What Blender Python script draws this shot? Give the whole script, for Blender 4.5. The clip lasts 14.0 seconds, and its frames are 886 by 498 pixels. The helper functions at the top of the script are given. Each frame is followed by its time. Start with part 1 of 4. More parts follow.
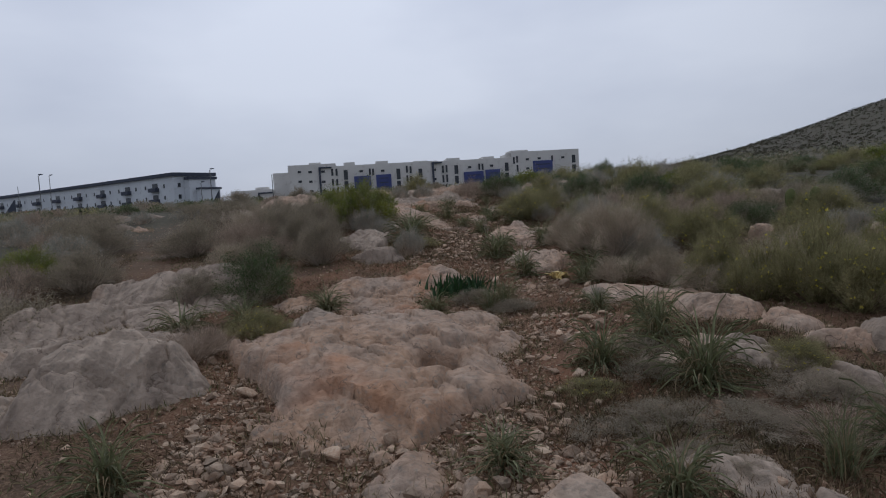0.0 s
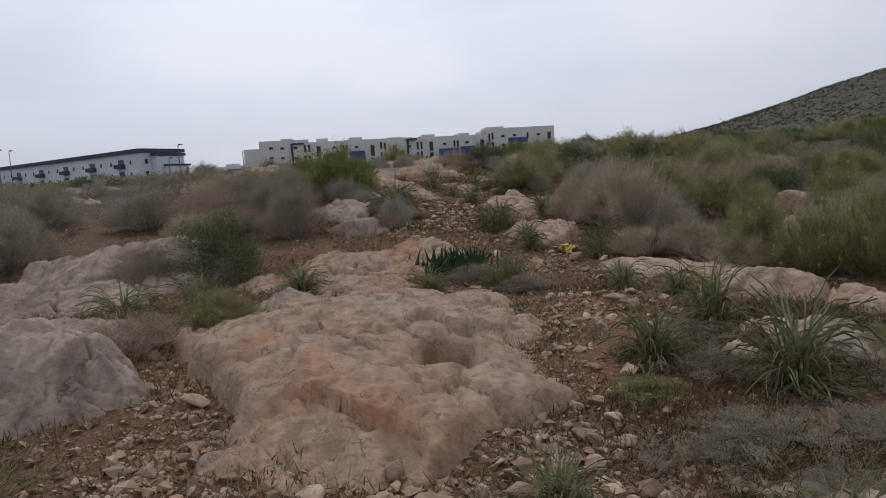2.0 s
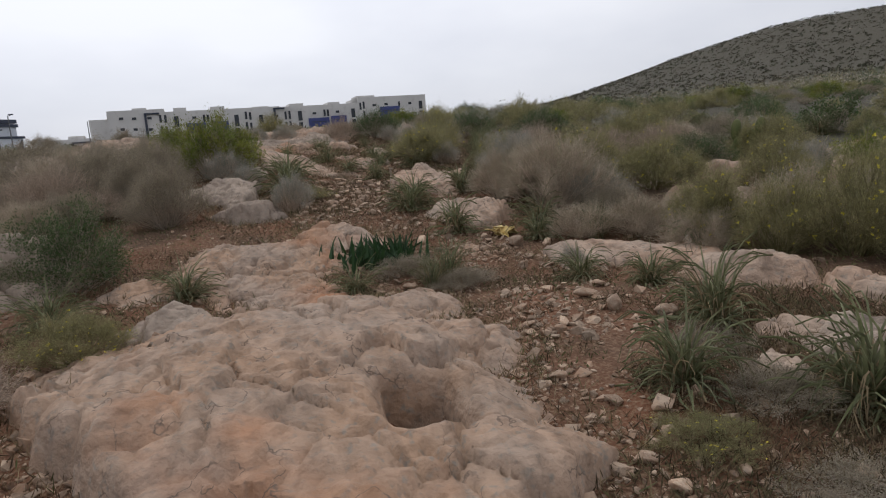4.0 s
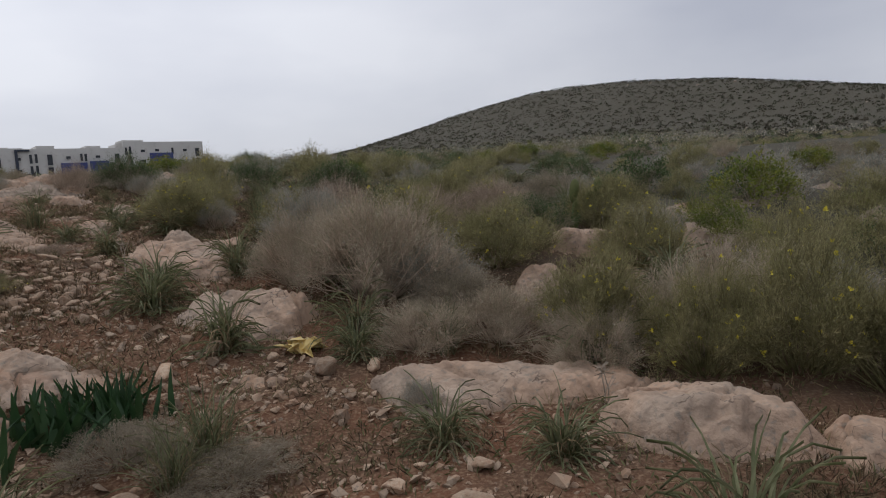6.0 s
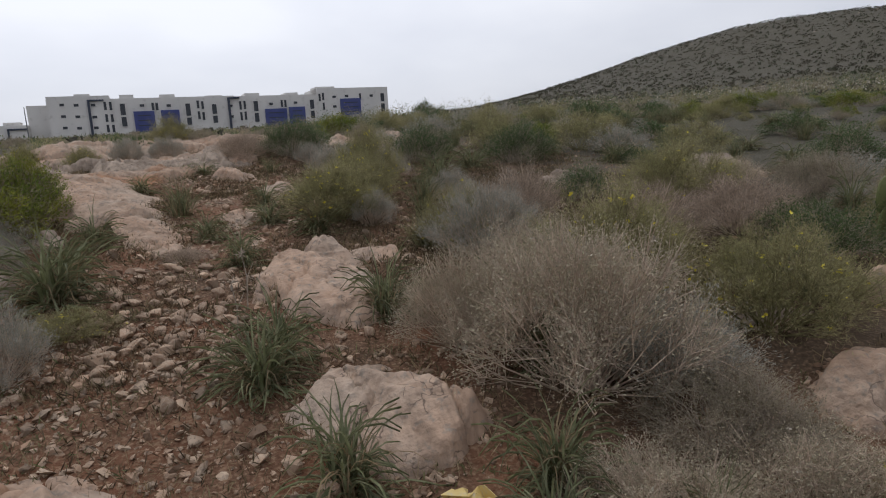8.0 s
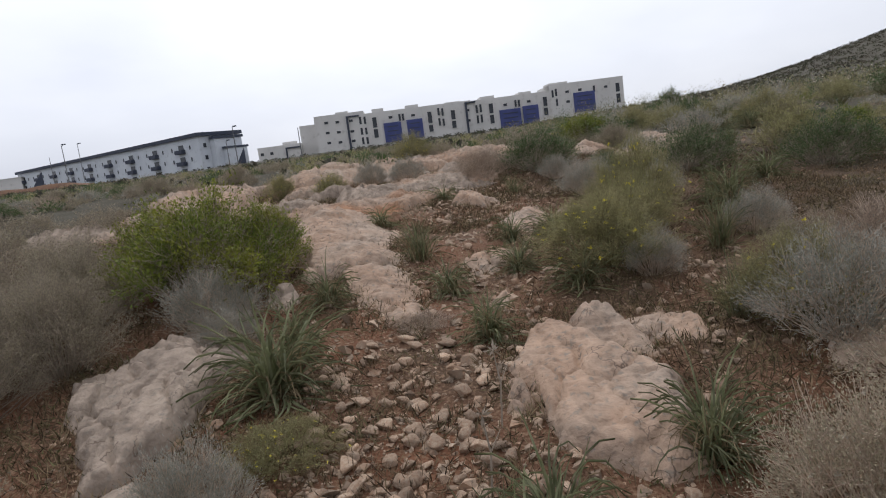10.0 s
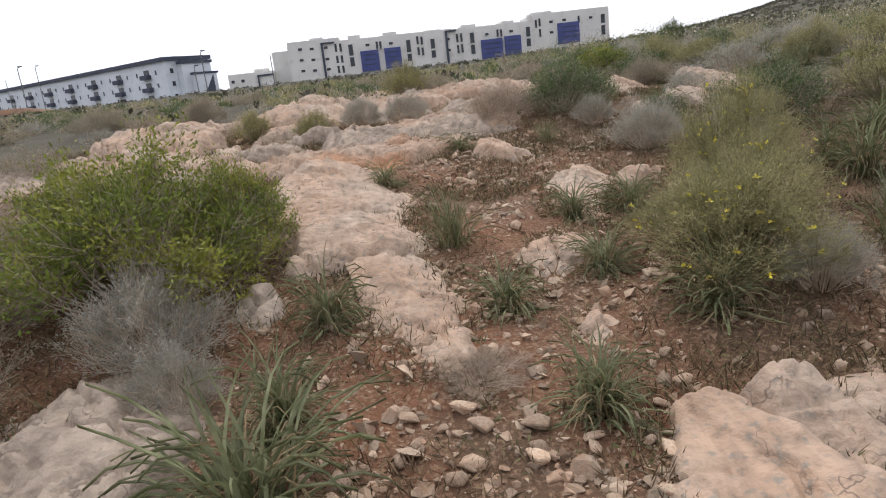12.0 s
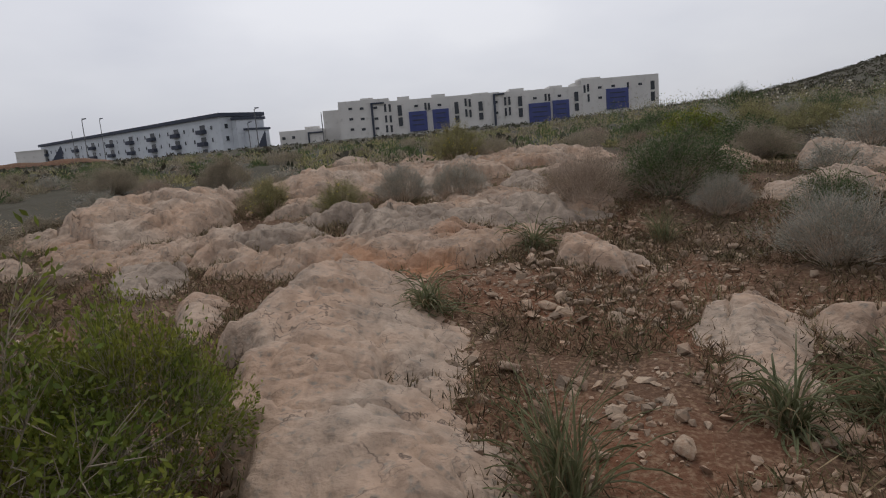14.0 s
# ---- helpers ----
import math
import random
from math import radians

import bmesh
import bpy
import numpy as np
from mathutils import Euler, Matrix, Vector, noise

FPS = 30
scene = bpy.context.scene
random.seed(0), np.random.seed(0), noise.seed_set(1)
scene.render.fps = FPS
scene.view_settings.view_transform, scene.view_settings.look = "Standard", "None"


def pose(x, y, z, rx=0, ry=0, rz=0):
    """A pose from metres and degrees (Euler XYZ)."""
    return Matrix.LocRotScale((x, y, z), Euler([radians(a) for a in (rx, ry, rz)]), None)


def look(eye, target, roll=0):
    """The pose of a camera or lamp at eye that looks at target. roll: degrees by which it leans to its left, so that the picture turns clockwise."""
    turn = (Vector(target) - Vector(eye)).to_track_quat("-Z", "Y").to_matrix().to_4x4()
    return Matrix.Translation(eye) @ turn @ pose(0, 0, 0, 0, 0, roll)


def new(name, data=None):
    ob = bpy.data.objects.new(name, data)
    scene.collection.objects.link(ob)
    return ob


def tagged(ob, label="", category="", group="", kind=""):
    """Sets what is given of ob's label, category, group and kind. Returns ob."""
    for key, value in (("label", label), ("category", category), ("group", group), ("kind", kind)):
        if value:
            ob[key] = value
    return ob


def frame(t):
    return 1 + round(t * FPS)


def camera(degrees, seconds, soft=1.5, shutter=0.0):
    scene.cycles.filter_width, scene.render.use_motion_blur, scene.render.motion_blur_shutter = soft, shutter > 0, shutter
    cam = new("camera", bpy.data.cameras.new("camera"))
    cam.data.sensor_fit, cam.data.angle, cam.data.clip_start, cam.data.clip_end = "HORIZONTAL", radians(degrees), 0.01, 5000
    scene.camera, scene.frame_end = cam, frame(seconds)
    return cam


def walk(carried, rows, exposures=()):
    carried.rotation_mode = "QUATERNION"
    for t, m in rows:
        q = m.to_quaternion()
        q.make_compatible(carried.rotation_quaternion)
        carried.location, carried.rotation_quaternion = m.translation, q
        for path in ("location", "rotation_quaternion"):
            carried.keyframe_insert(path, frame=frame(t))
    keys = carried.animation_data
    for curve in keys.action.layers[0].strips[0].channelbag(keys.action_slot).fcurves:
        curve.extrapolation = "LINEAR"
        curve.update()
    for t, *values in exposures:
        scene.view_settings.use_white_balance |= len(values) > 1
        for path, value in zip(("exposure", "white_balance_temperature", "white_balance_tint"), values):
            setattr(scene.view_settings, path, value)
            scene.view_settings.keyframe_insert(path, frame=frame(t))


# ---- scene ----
cam = camera(69.1, 14.0, 1.1)
PATH = [
    (0, (0.197, 1.328, 1.586), (0.206, 3.324, 1.454), -3.6),
    (0.5, (0.185, 1.385, 1.57), (0.133, 3.384, 1.517), -3.4),
    (1, (0.153, 1.51, 1.492), (0.147, 3.504, 1.331), -3.9),
    (1.5, (0.149, 2.069, 1.439), (0.262, 4.051, 1.204), -5.0),
    (2, (-0.027, 2.522, 1.42), (0.057, 4.51, 1.215), -3.6),
    (2.2, (-0.104, 2.692, 1.439), (0.044, 4.678, 1.257), -4.3),
    (4.3, (-0.399, 3.997, 1.521), (0.134, 5.896, 1.19), -3.9),
    (4.5, (-0.378, 4.204, 1.584), (0.217, 6.09, 1.287), -4.0),
    (5, (-0.206, 4.975, 1.561), (0.501, 6.842, 1.431), -5.9),
    (5.5, (0.108, 5.522, 1.527), (1.076, 7.26, 1.324), -2.9),
    (6, (0.337, 6.043, 1.602), (1.408, 7.719, 1.389), -3.4),
    (6.5, (0.558, 6.635, 1.679), (1.681, 8.281, 1.513), -1.8),
    (7, (0.767, 6.818, 1.943), (1.543, 8.649, 1.726), -5.0),
    (7.5, (1.041, 7.198, 1.962), (1.681, 9.076, 1.715), -6.7),
    (8, (1.087, 7.913, 2.04), (1.656, 9.798, 1.688), -3.2),
    (8.5, (1.204, 8.433, 2.08), (1.452, 10.414, 1.966), -5.8),
    (8.7, (1.231, 8.615, 2.099), (1.458, 10.599, 1.989), -7.7),
    (10.8, (0.85, 10.078, 2.369), (0.578, 12.006, 1.91), -6.6),
    (11, (0.8, 10.303, 2.321), (0.561, 12.227, 1.833), -6.7),
    (11.5, (0.723, 10.744, 2.383), (0.435, 12.647, 1.837), -9.9),
    (12, (0.531, 11.21, 2.411), (0.443, 13.142, 1.903), -6.5),
    (12.5, (0.64, 11.823, 2.428), (0.929, 13.726, 1.884), -5.1),
    (13, (0.644, 12.331, 2.538), (0.71, 14.291, 2.146), -6.7),
    (13.5, (0.531, 12.94, 2.593), (0.429, 14.925, 2.366), -3.5),
    (14, (0.283, 13.497, 2.484), (0.085, 15.461, 2.164), -4.9),
]
EXPOSURES = [(0, -0.5, 5950, 10), (1.0, -0.45, 6050, 10), (1.5, -0.3, 6150, 10), (2.2, -0.2, 6300, 10), (4.3, 0.02, 6500, 10), (5, 0.0, 6500, 10), (5.6, -0.25, 6450, 10), (6.2, -0.15, 6450, 10), (7, 0.05, 6500, 10),
             (8.5, 0.0, 6400, 10), (11, 0.5, 6500, 10), (11.5, 0.66, 6550, 10), (12.0, 0.82, 6550, 10), (12.6, 0.92, 6500, 10), (13.1, 0.12, 6450, 10), (13.5, -0.05, 6500, 10), (14, -0.25, 6600, 10)]
walk(cam, [(t, look(eye, target, roll)) for t, eye, target, roll in PATH], EXPOSURES)

# ---- light: overcast sky with a veiled sun ----
world = bpy.data.worlds.new("overcast_sky")
scene.world = world
world.use_nodes = True
wn, wl = world.node_tree.nodes, world.node_tree.links
sky = wn.new("ShaderNodeTexSky")
sky.sky_type, sky.sun_disc = "NISHITA", False
sky.sun_elevation, sky.sun_rotation = radians(58), radians(-8)
coords = wn.new("ShaderNodeTexCoord")
stretch = wn.new("ShaderNodeMapping")
stretch.inputs["Scale"].default_value = (1.0, 1.0, 2.6)
clouds = wn.new("ShaderNodeTexNoise")
clouds.inputs["Scale"].default_value, clouds.inputs["Detail"].default_value = 1.7, 5.0
clouds.inputs["Roughness"].default_value = 0.45
tones = wn.new("ShaderNodeValToRGB")
tones.color_ramp.elements[0].position, tones.color_ramp.elements[0].color = 0.32, (4.9, 5.1, 5.9, 1)
tones.color_ramp.elements[1].position, tones.color_ramp.elements[1].color = 0.68, (7.3, 7.4, 7.9, 1)
veil = wn.new("ShaderNodeMix")
veil.data_type = "RGBA"
veil.inputs[0].default_value = 0.93
wl.new(coords.outputs["Generated"], stretch.inputs[0])
wl.new(stretch.outputs[0], clouds.inputs["Vector"])
wl.new(clouds.outputs[0], tones.inputs[0])
wl.new(sky.outputs[0], veil.inputs[6])
wl.new(tones.outputs[0], veil.inputs[7])
# the cloud is thinner and brighter towards the veiled sun
toward, thin, glow = wn.new("ShaderNodeVectorMath"), wn.new("ShaderNodeMapRange"), wn.new("ShaderNodeMix")
toward.operation = "DOT_PRODUCT"
toward.inputs[1].default_value = (-0.074, 0.525, 0.848)
thin.interpolation_type = "SMOOTHSTEP"
thin.inputs["From Min"].default_value, thin.inputs["From Max"].default_value = 0.35, 1.0
thin.inputs["To Min"].default_value, thin.inputs["To Max"].default_value = 0.86, 1.28
glow.data_type, glow.blend_type = "RGBA", "MULTIPLY"
glow.inputs[0].default_value = 1.0
wl.new(coords.outputs["Generated"], toward.inputs[0])
wl.new(toward.outputs["Value"], thin.inputs[0])
wl.new(veil.outputs[2], glow.inputs[6])
wl.new(thin.outputs[0], glow.inputs[7])
wl.new(glow.outputs[2], wn["Background"].inputs[0])
wn["Background"].inputs[1].default_value = 0.122
sun = new("sun", bpy.data.lights.new("sun", "SUN"))
sun.data.energy, sun.data.angle, sun.data.color = 0.75, radians(30), (1.0, 0.95, 0.87)
sun.matrix_world = look((-4.4, 31.4, 50.8), (0, 0, 0))


# ---- materials ----
def mat(name, c1, c2, size=0.5, c3=None, size3=0.03, amount3=0.5, rough=0.9, bump=0.0, bump_size=0.02, island=0.0, each=0.0, metal=0.0, through_light=0.0):
    """Two colours mixed in patches of a size in metres, a third in smaller specks; brightness varied by island and by object."""
    m = bpy.data.materials.new(name)
    m.use_nodes = True
    n, l = m.node_tree.nodes, m.node_tree.links
    b = n["Principled BSDF"]
    b.inputs["Roughness"].default_value, b.inputs["Metallic"].default_value = rough, metal
    b.inputs["Specular IOR Level"].default_value = 0.25
    tc = n.new("ShaderNodeTexCoord")

    def speck(size_m, detail, lo, hi):
        t, r = n.new("ShaderNodeTexNoise"), n.new("ShaderNodeMapRange")
        t.inputs["Scale"].default_value, t.inputs["Detail"].default_value = 1 / size_m, detail
        r.inputs["From Min"].default_value, r.inputs["From Max"].default_value = lo, hi
        l.new(tc.outputs["Object"], t.inputs["Vector"])
        l.new(t.outputs[0], r.inputs[0])
        return r.outputs[0], t.outputs[0]

    def blend(fac, a, b2, kind="MIX"):
        x = n.new("ShaderNodeMix")
        x.data_type, x.blend_type = "RGBA", kind
        for k, v in ((0, fac), (6, a), (7, b2)):
            if isinstance(v, (tuple, float, int)):
                x.inputs[k].default_value = (*v, 1) if isinstance(v, tuple) else v
            else:
                l.new(v, x.inputs[k])
        return x.outputs[2]

    fac, _ = speck(size, 4, 0.36, 0.64)
    col = blend(fac, c1, c2)
    if c3:
        fac3, _ = speck(size3, 3, 0.62 - 0.25 * amount3, 0.72)
        col = blend(fac3, col, c3)
    for amount, source in ((island, "ShaderNodeNewGeometry"), (each, "ShaderNodeObjectInfo")):
        if amount:
            src, r = n.new(source), n.new("ShaderNodeMapRange")
            l.new(src.outputs["Random Per Island" if source == "ShaderNodeNewGeometry" else "Random"], r.inputs[0])
            r.inputs["To Min"].default_value, r.inputs["To Max"].default_value = 1 - amount, 1 + amount
            col = blend(1.0, col, r.outputs[0], "MULTIPLY")
    l.new(col, b.inputs["Base Color"])
    if bump:
        _, h = speck(bump_size, 6, 0, 1)
        bp = n.new("ShaderNodeBump")
        bp.inputs["Strength"].default_value, bp.inputs["Distance"].default_value = bump, bump_size
        l.new(h, bp.inputs["Height"])
        l.new(bp.outputs[0], b.inputs["Normal"])
    if through_light:
        tr, mx = n.new("ShaderNodeBsdfTranslucent"), n.new("ShaderNodeMixShader")
        mx.inputs[0].default_value = through_light
        l.new(col, tr.inputs["Color"])
        l.new(b.outputs[0], mx.inputs[1])
        l.new(tr.outputs[0], mx.inputs[2])
        l.new(mx.outputs[0], n["Material Output"].inputs[0])
    return m


def stone_mat(name, pale, warm, stain, stain_share, each=0.0):
    """Weathered limestone: pale and warm patches, rust-coloured stains, grey lichen specks and fine dark cracks."""
    m = mat(name, pale, warm, 0.55, (0.27, 0.225, 0.18), 0.04, 0.3, 0.92, 0.6, 0.07, each=each)
    n, l = m.node_tree.nodes, m.node_tree.links
    b = n["Principled BSDF"]
    col = b.inputs["Base Color"].links[0].from_socket
    tc = n.new("ShaderNodeTexCoord")
    mp, ft, fr, fx = n.new("ShaderNodeMapping"), n.new("ShaderNodeTexNoise"), n.new("ShaderNodeMapRange"), n.new("ShaderNodeMix")
    mp.inputs["Rotation"].default_value, mp.inputs["Scale"].default_value = (0.2, 0.3, 0.35), (9, 3, 4.5)
    ft.inputs["Scale"].default_value, ft.inputs["Detail"].default_value = 1.0, 6
    ft.inputs["Distortion"].default_value = 0.9
    fr.inputs["From Min"].default_value, fr.inputs["From Max"].default_value = 0.3, 0.62
    fr.inputs["To Min"].default_value, fr.inputs["To Max"].default_value = 0.72, 1.1
    fx.data_type, fx.blend_type = "RGBA", "MULTIPLY"
    fx.inputs[0].default_value = 1.0
    l.new(tc.outputs["Object"], mp.inputs[0])
    l.new(mp.outputs[0], ft.inputs["Vector"])
    l.new(ft.outputs[0], fr.inputs[0])
    l.new(col, fx.inputs[6])
    l.new(fr.outputs[0], fx.inputs[7])
    col = fx.outputs[2]
    t, r, x = n.new("ShaderNodeTexNoise"), n.new("ShaderNodeMapRange"), n.new("ShaderNodeMix")
    t.inputs["Scale"].default_value, t.inputs["Detail"].default_value = 1.1, 6
    r.inputs["From Min"].default_value, r.inputs["From Max"].default_value = 0.68 - 0.22 * stain_share, 0.86 - 0.2 * stain_share
    r.inputs["To Max"].default_value = 0.85
    x.data_type = "RGBA"
    x.inputs[7].default_value = (*stain, 1)
    l.new(tc.outputs["Object"], t.inputs["Vector"])
    l.new(t.outputs[0], r.inputs[0])
    l.new(r.outputs[0], x.inputs[0])
    l.new(col, x.inputs[6])
    warp, add, v = n.new("ShaderNodeTexNoise"), n.new("ShaderNodeMix"), n.new("ShaderNodeTexVoronoi")
    warp.inputs["Scale"].default_value, warp.inputs["Detail"].default_value = 4, 4
    add.data_type = "RGBA"
    add.blend_type = "LINEAR_LIGHT"
    add.inputs[0].default_value = 0.3
    l.new(tc.outputs["Object"], warp.inputs["Vector"])
    l.new(tc.outputs["Object"], add.inputs[6])
    l.new(warp.outputs["Color"], add.inputs[7])
    v.feature = "DISTANCE_TO_EDGE"
    v.inputs["Scale"].default_value = 2.1
    l.new(add.outputs[2], v.inputs["Vector"])
    cr, gate, both, x2 = n.new("ShaderNodeMapRange"), n.new("ShaderNodeMapRange"), n.new("ShaderNodeMath"), n.new("ShaderNodeMix")
    cr.inputs["From Min"].default_value, cr.inputs["From Max"].default_value = 0.0, 0.015
    cr.inputs["To Min"].default_value, cr.inputs["To Max"].default_value = 1.0, 0.0
    gate.inputs["From Min"].default_value, gate.inputs["From Max"].default_value = 0.46, 0.56
    both.operation = "MULTIPLY"
    l.new(v.outputs["Distance"], cr.inputs[0])
    l.new(warp.outputs[0], gate.inputs[0])
    l.new(cr.outputs[0], both.inputs[0])
    l.new(gate.outputs[0], both.inputs[1])
    x2.data_type = "RGBA"
    x2.inputs[7].default_value = (0.15, 0.11, 0.085, 1)
    l.new(both.outputs[0], x2.inputs[0])
    l.new(x.outputs[2], x2.inputs[6])
    l.new(x2.outputs[2], b.inputs["Base Color"])
    return m


EARTH = mat("red_earth", (0.175, 0.078, 0.042), (0.105, 0.064, 0.04), 0.8, (0.27, 0.175, 0.11), 0.022, 0.6, 0.97, 0.9, 0.03)
LIME = stone_mat("pale_limestone", (0.40, 0.31, 0.238), (0.415, 0.285, 0.2), (0.38, 0.205, 0.12), 0.3)
RUST = stone_mat("rust_stained_limestone", (0.355, 0.267, 0.203), (0.37, 0.244, 0.162), (0.38, 0.17, 0.08), 0.42)
GREY = stone_mat("grey_limestone", (0.37, 0.295, 0.23), (0.28, 0.22, 0.172), (0.34, 0.20, 0.12), 0.25)
RUBBLE = mat("rubble", (0.43, 0.33, 0.24), (0.34, 0.22, 0.145), 0.12, (0.24, 0.185, 0.14), 0.02, 0.3, 0.93, 0.5, 0.01, island=0.4, each=0.2)
TWIG = mat("grey_brown_twigs", (0.36, 0.30, 0.235), (0.27, 0.22, 0.17), 0.2, island=0.25)
PALE_TWIG = mat("bleached_dry_twigs", (0.53, 0.42, 0.325), (0.41, 0.32, 0.24), 0.2, island=0.3)
BLADE = mat("asphodel_leaves", (0.13, 0.145, 0.066), (0.25, 0.255, 0.145), 0.1, rough=0.52, island=0.35, through_light=0.3)
OLIVE_STEM = mat("olive_stems", (0.23, 0.21, 0.10), (0.18, 0.16, 0.08), 0.2, island=0.3, through_light=0.2)
STRAW = mat("withered_leaves", (0.34, 0.26, 0.155), (0.25, 0.19, 0.11), 0.15, rough=0.8, island=0.3, through_light=0.2)
SQUILL = mat("squill_leaves", (0.028, 0.065, 0.025), (0.045, 0.09, 0.035), 0.2, rough=0.4, island=0.2, through_light=0.2)
LEAF_GREEN = mat("shrub_leaves_green", (0.115, 0.155, 0.03), (0.24, 0.24, 0.045), 0.3, rough=0.5, island=0.4, through_light=0.35)
LEAF_DARK = mat("shrub_leaves_dark_green", (0.07, 0.11, 0.04), (0.10, 0.13, 0.05), 0.3, rough=0.55, island=0.35, through_light=0.35)
LEAF_GREY = mat("shrub_leaves_grey", (0.29, 0.285, 0.235), (0.37, 0.355, 0.305), 0.3, rough=0.8, island=0.3, through_light=0.3)
LEAF_BROWN = mat("shrub_leaves_brown_green", (0.265, 0.23, 0.16), (0.33, 0.28, 0.205), 0.3, rough=0.8, island=0.35, through_light=0.45)
LEAF_OLIVE = mat("shrub_leaves_olive", (0.26, 0.245, 0.115), (0.34, 0.30, 0.16), 0.3, rough=0.7, island=0.35, through_light=0.5)
LEAF_RED = mat("shrub_leaves_reddish", (0.32, 0.25, 0.195), (0.27, 0.21, 0.16), 0.3, rough=0.8, island=0.3, through_light=0.45)
HEADS = mat("dry_flower_heads", (0.44, 0.385, 0.28), (0.35, 0.31, 0.21), 0.2, island=0.3, through_light=0.2)
YELLOW = mat("yellow_petals", (0.62, 0.5, 0.04), (0.7, 0.6, 0.08), 0.05, rough=0.6)
WHITE_UMBEL = mat("white_umbels", (0.5, 0.46, 0.38), (0.4, 0.35, 0.27), 0.3, island=0.3)
FAR_BROWN = mat("far_scrub_brown", (0.105, 0.092, 0.066), (0.088, 0.078, 0.056), 4, island=0.3)
FAR_GREEN = mat("far_scrub_green", (0.085, 0.09, 0.056), (0.075, 0.08, 0.052), 4, island=0.3)
FAR_GREY = mat("far_scrub_grey", (0.088, 0.08, 0.058), (0.07, 0.066, 0.048), 4, island=0.3)
LITTER = mat("dry_litter", (0.165, 0.11, 0.066), (0.115, 0.095, 0.05), 0.4, rough=0.95, island=0.7)
HERB = mat("low_herbs", (0.11, 0.125, 0.05), (0.15, 0.14, 0.065), 0.4, rough=0.8, island=0.35)
RENDER = mat("white_render", (0.66, 0.64, 0.61), (0.6, 0.585, 0.56), 6, (0.52, 0.5, 0.47), 1.2, 0.2, 0.9)
COOL = mat("cool_white_render", (0.62, 0.65, 0.68), (0.56, 0.59, 0.63), 6, (0.48, 0.5, 0.53), 1.2, 0.2, 0.9)
BLUE = mat("blue_cladding", (0.055, 0.07, 0.2), (0.075, 0.09, 0.23), 2.5, rough=0.6)
NAVY = mat("dark_slate_paint", (0.05, 0.06, 0.085), (0.065, 0.072, 0.095), 2.0, rough=0.7)
GLASS = mat("dark_window_glass", (0.035, 0.04, 0.05), (0.05, 0.055, 0.065), 1.0, rough=0.15)
STEEL = mat("galvanised_steel", (0.16, 0.165, 0.17), (0.2, 0.2, 0.2), 0.6, rough=0.5, metal=0.4)
PLASTIC = mat("yellow_plastic", (0.56, 0.4, 0.13), (0.62, 0.48, 0.2), 0.05, (0.5, 0.42, 0.28), 0.02, 0.4, 0.5)
PAD = mat("cactus_skin", (0.12, 0.145, 0.05), (0.15, 0.16, 0.06), 0.12, (0.09, 0.1, 0.04), 0.015, 0.3, 0.6)
BANK = mat("red_bank", (0.19, 0.105, 0.065), (0.15, 0.09, 0.06), 1.5, (0.24, 0.16, 0.11), 0.3, 0.4, 0.95)


def add_turf(m, color, color2):
    """Low scrub turf that closes over the bare earth away from the track."""
    n, l = m.node_tree.nodes, m.node_tree.links
    b = n["Principled BSDF"]
    col = b.inputs["Base Color"].links[0].from_socket
    tc, off, dist, near = n.new("ShaderNodeTexCoord"), n.new("ShaderNodeVectorMath"), n.new("ShaderNodeVectorMath"), n.new("ShaderNodeMapRange")
    off.operation, dist.operation = "MULTIPLY_ADD", "LENGTH"
    off.inputs[1].default_value, off.inputs[2].default_value = (1, 0.4, 0.2), (0, -4.8, 0)
    l.new(tc.outputs["Object"], off.inputs[0])
    l.new(off.outputs[0], dist.inputs[0])
    l.new(dist.outputs["Value"], near.inputs[0])
    near.inputs["From Min"].default_value, near.inputs["From Max"].default_value = 2.2, 8
    t, x, y = n.new("ShaderNodeTexNoise"), n.new("ShaderNodeMix"), n.new("ShaderNodeMix")
    t.inputs["Scale"].default_value, t.inputs["Detail"].default_value = 0.25, 8
    x.data_type = y.data_type = "RGBA"
    x.inputs[6].default_value, x.inputs[7].default_value = (*color, 1), (*color2, 1)
    l.new(tc.outputs["Object"], t.inputs["Vector"])
    l.new(t.outputs[0], x.inputs[0])
    l.new(near.outputs[0], y.inputs[0])
    l.new(col, y.inputs[6])
    l.new(x.outputs[2], y.inputs[7])
    l.new(y.outputs[2], b.inputs["Base Color"])


add_turf(EARTH, (0.062, 0.056, 0.038), (0.088, 0.078, 0.056))


# ---- terrain ----
def lattice(ix, iy, seed):
    h = (ix.astype(np.int64) * 374761393 + iy.astype(np.int64) * 668265263 + seed * 1442695041) & 0x7FFFFFFF
    h = ((h ^ (h >> 13)) * 1274126177) & 0x7FFFFFFF
    return ((h ^ (h >> 16)) & 0xFFFF) / 65535.0 * 2 - 1


def relief(x, y, size, seed=0):
    """Smooth random relief between -1 and 1, with features of about that size."""
    u, v = np.asarray(x, float) / size, np.asarray(y, float) / size
    iu, iv = np.floor(u), np.floor(v)
    fu, fv = u - iu, v - iv
    su, sv = fu * fu * (3 - 2 * fu), fv * fv * (3 - 2 * fv)
    a, b = lattice(iu, iv, seed), lattice(iu + 1, iv, seed)
    c, d = lattice(iu, iv + 1, seed), lattice(iu + 1, iv + 1, seed)
    return (a * (1 - su) + b * su) * (1 - sv) + (c * (1 - su) + d * su) * sv


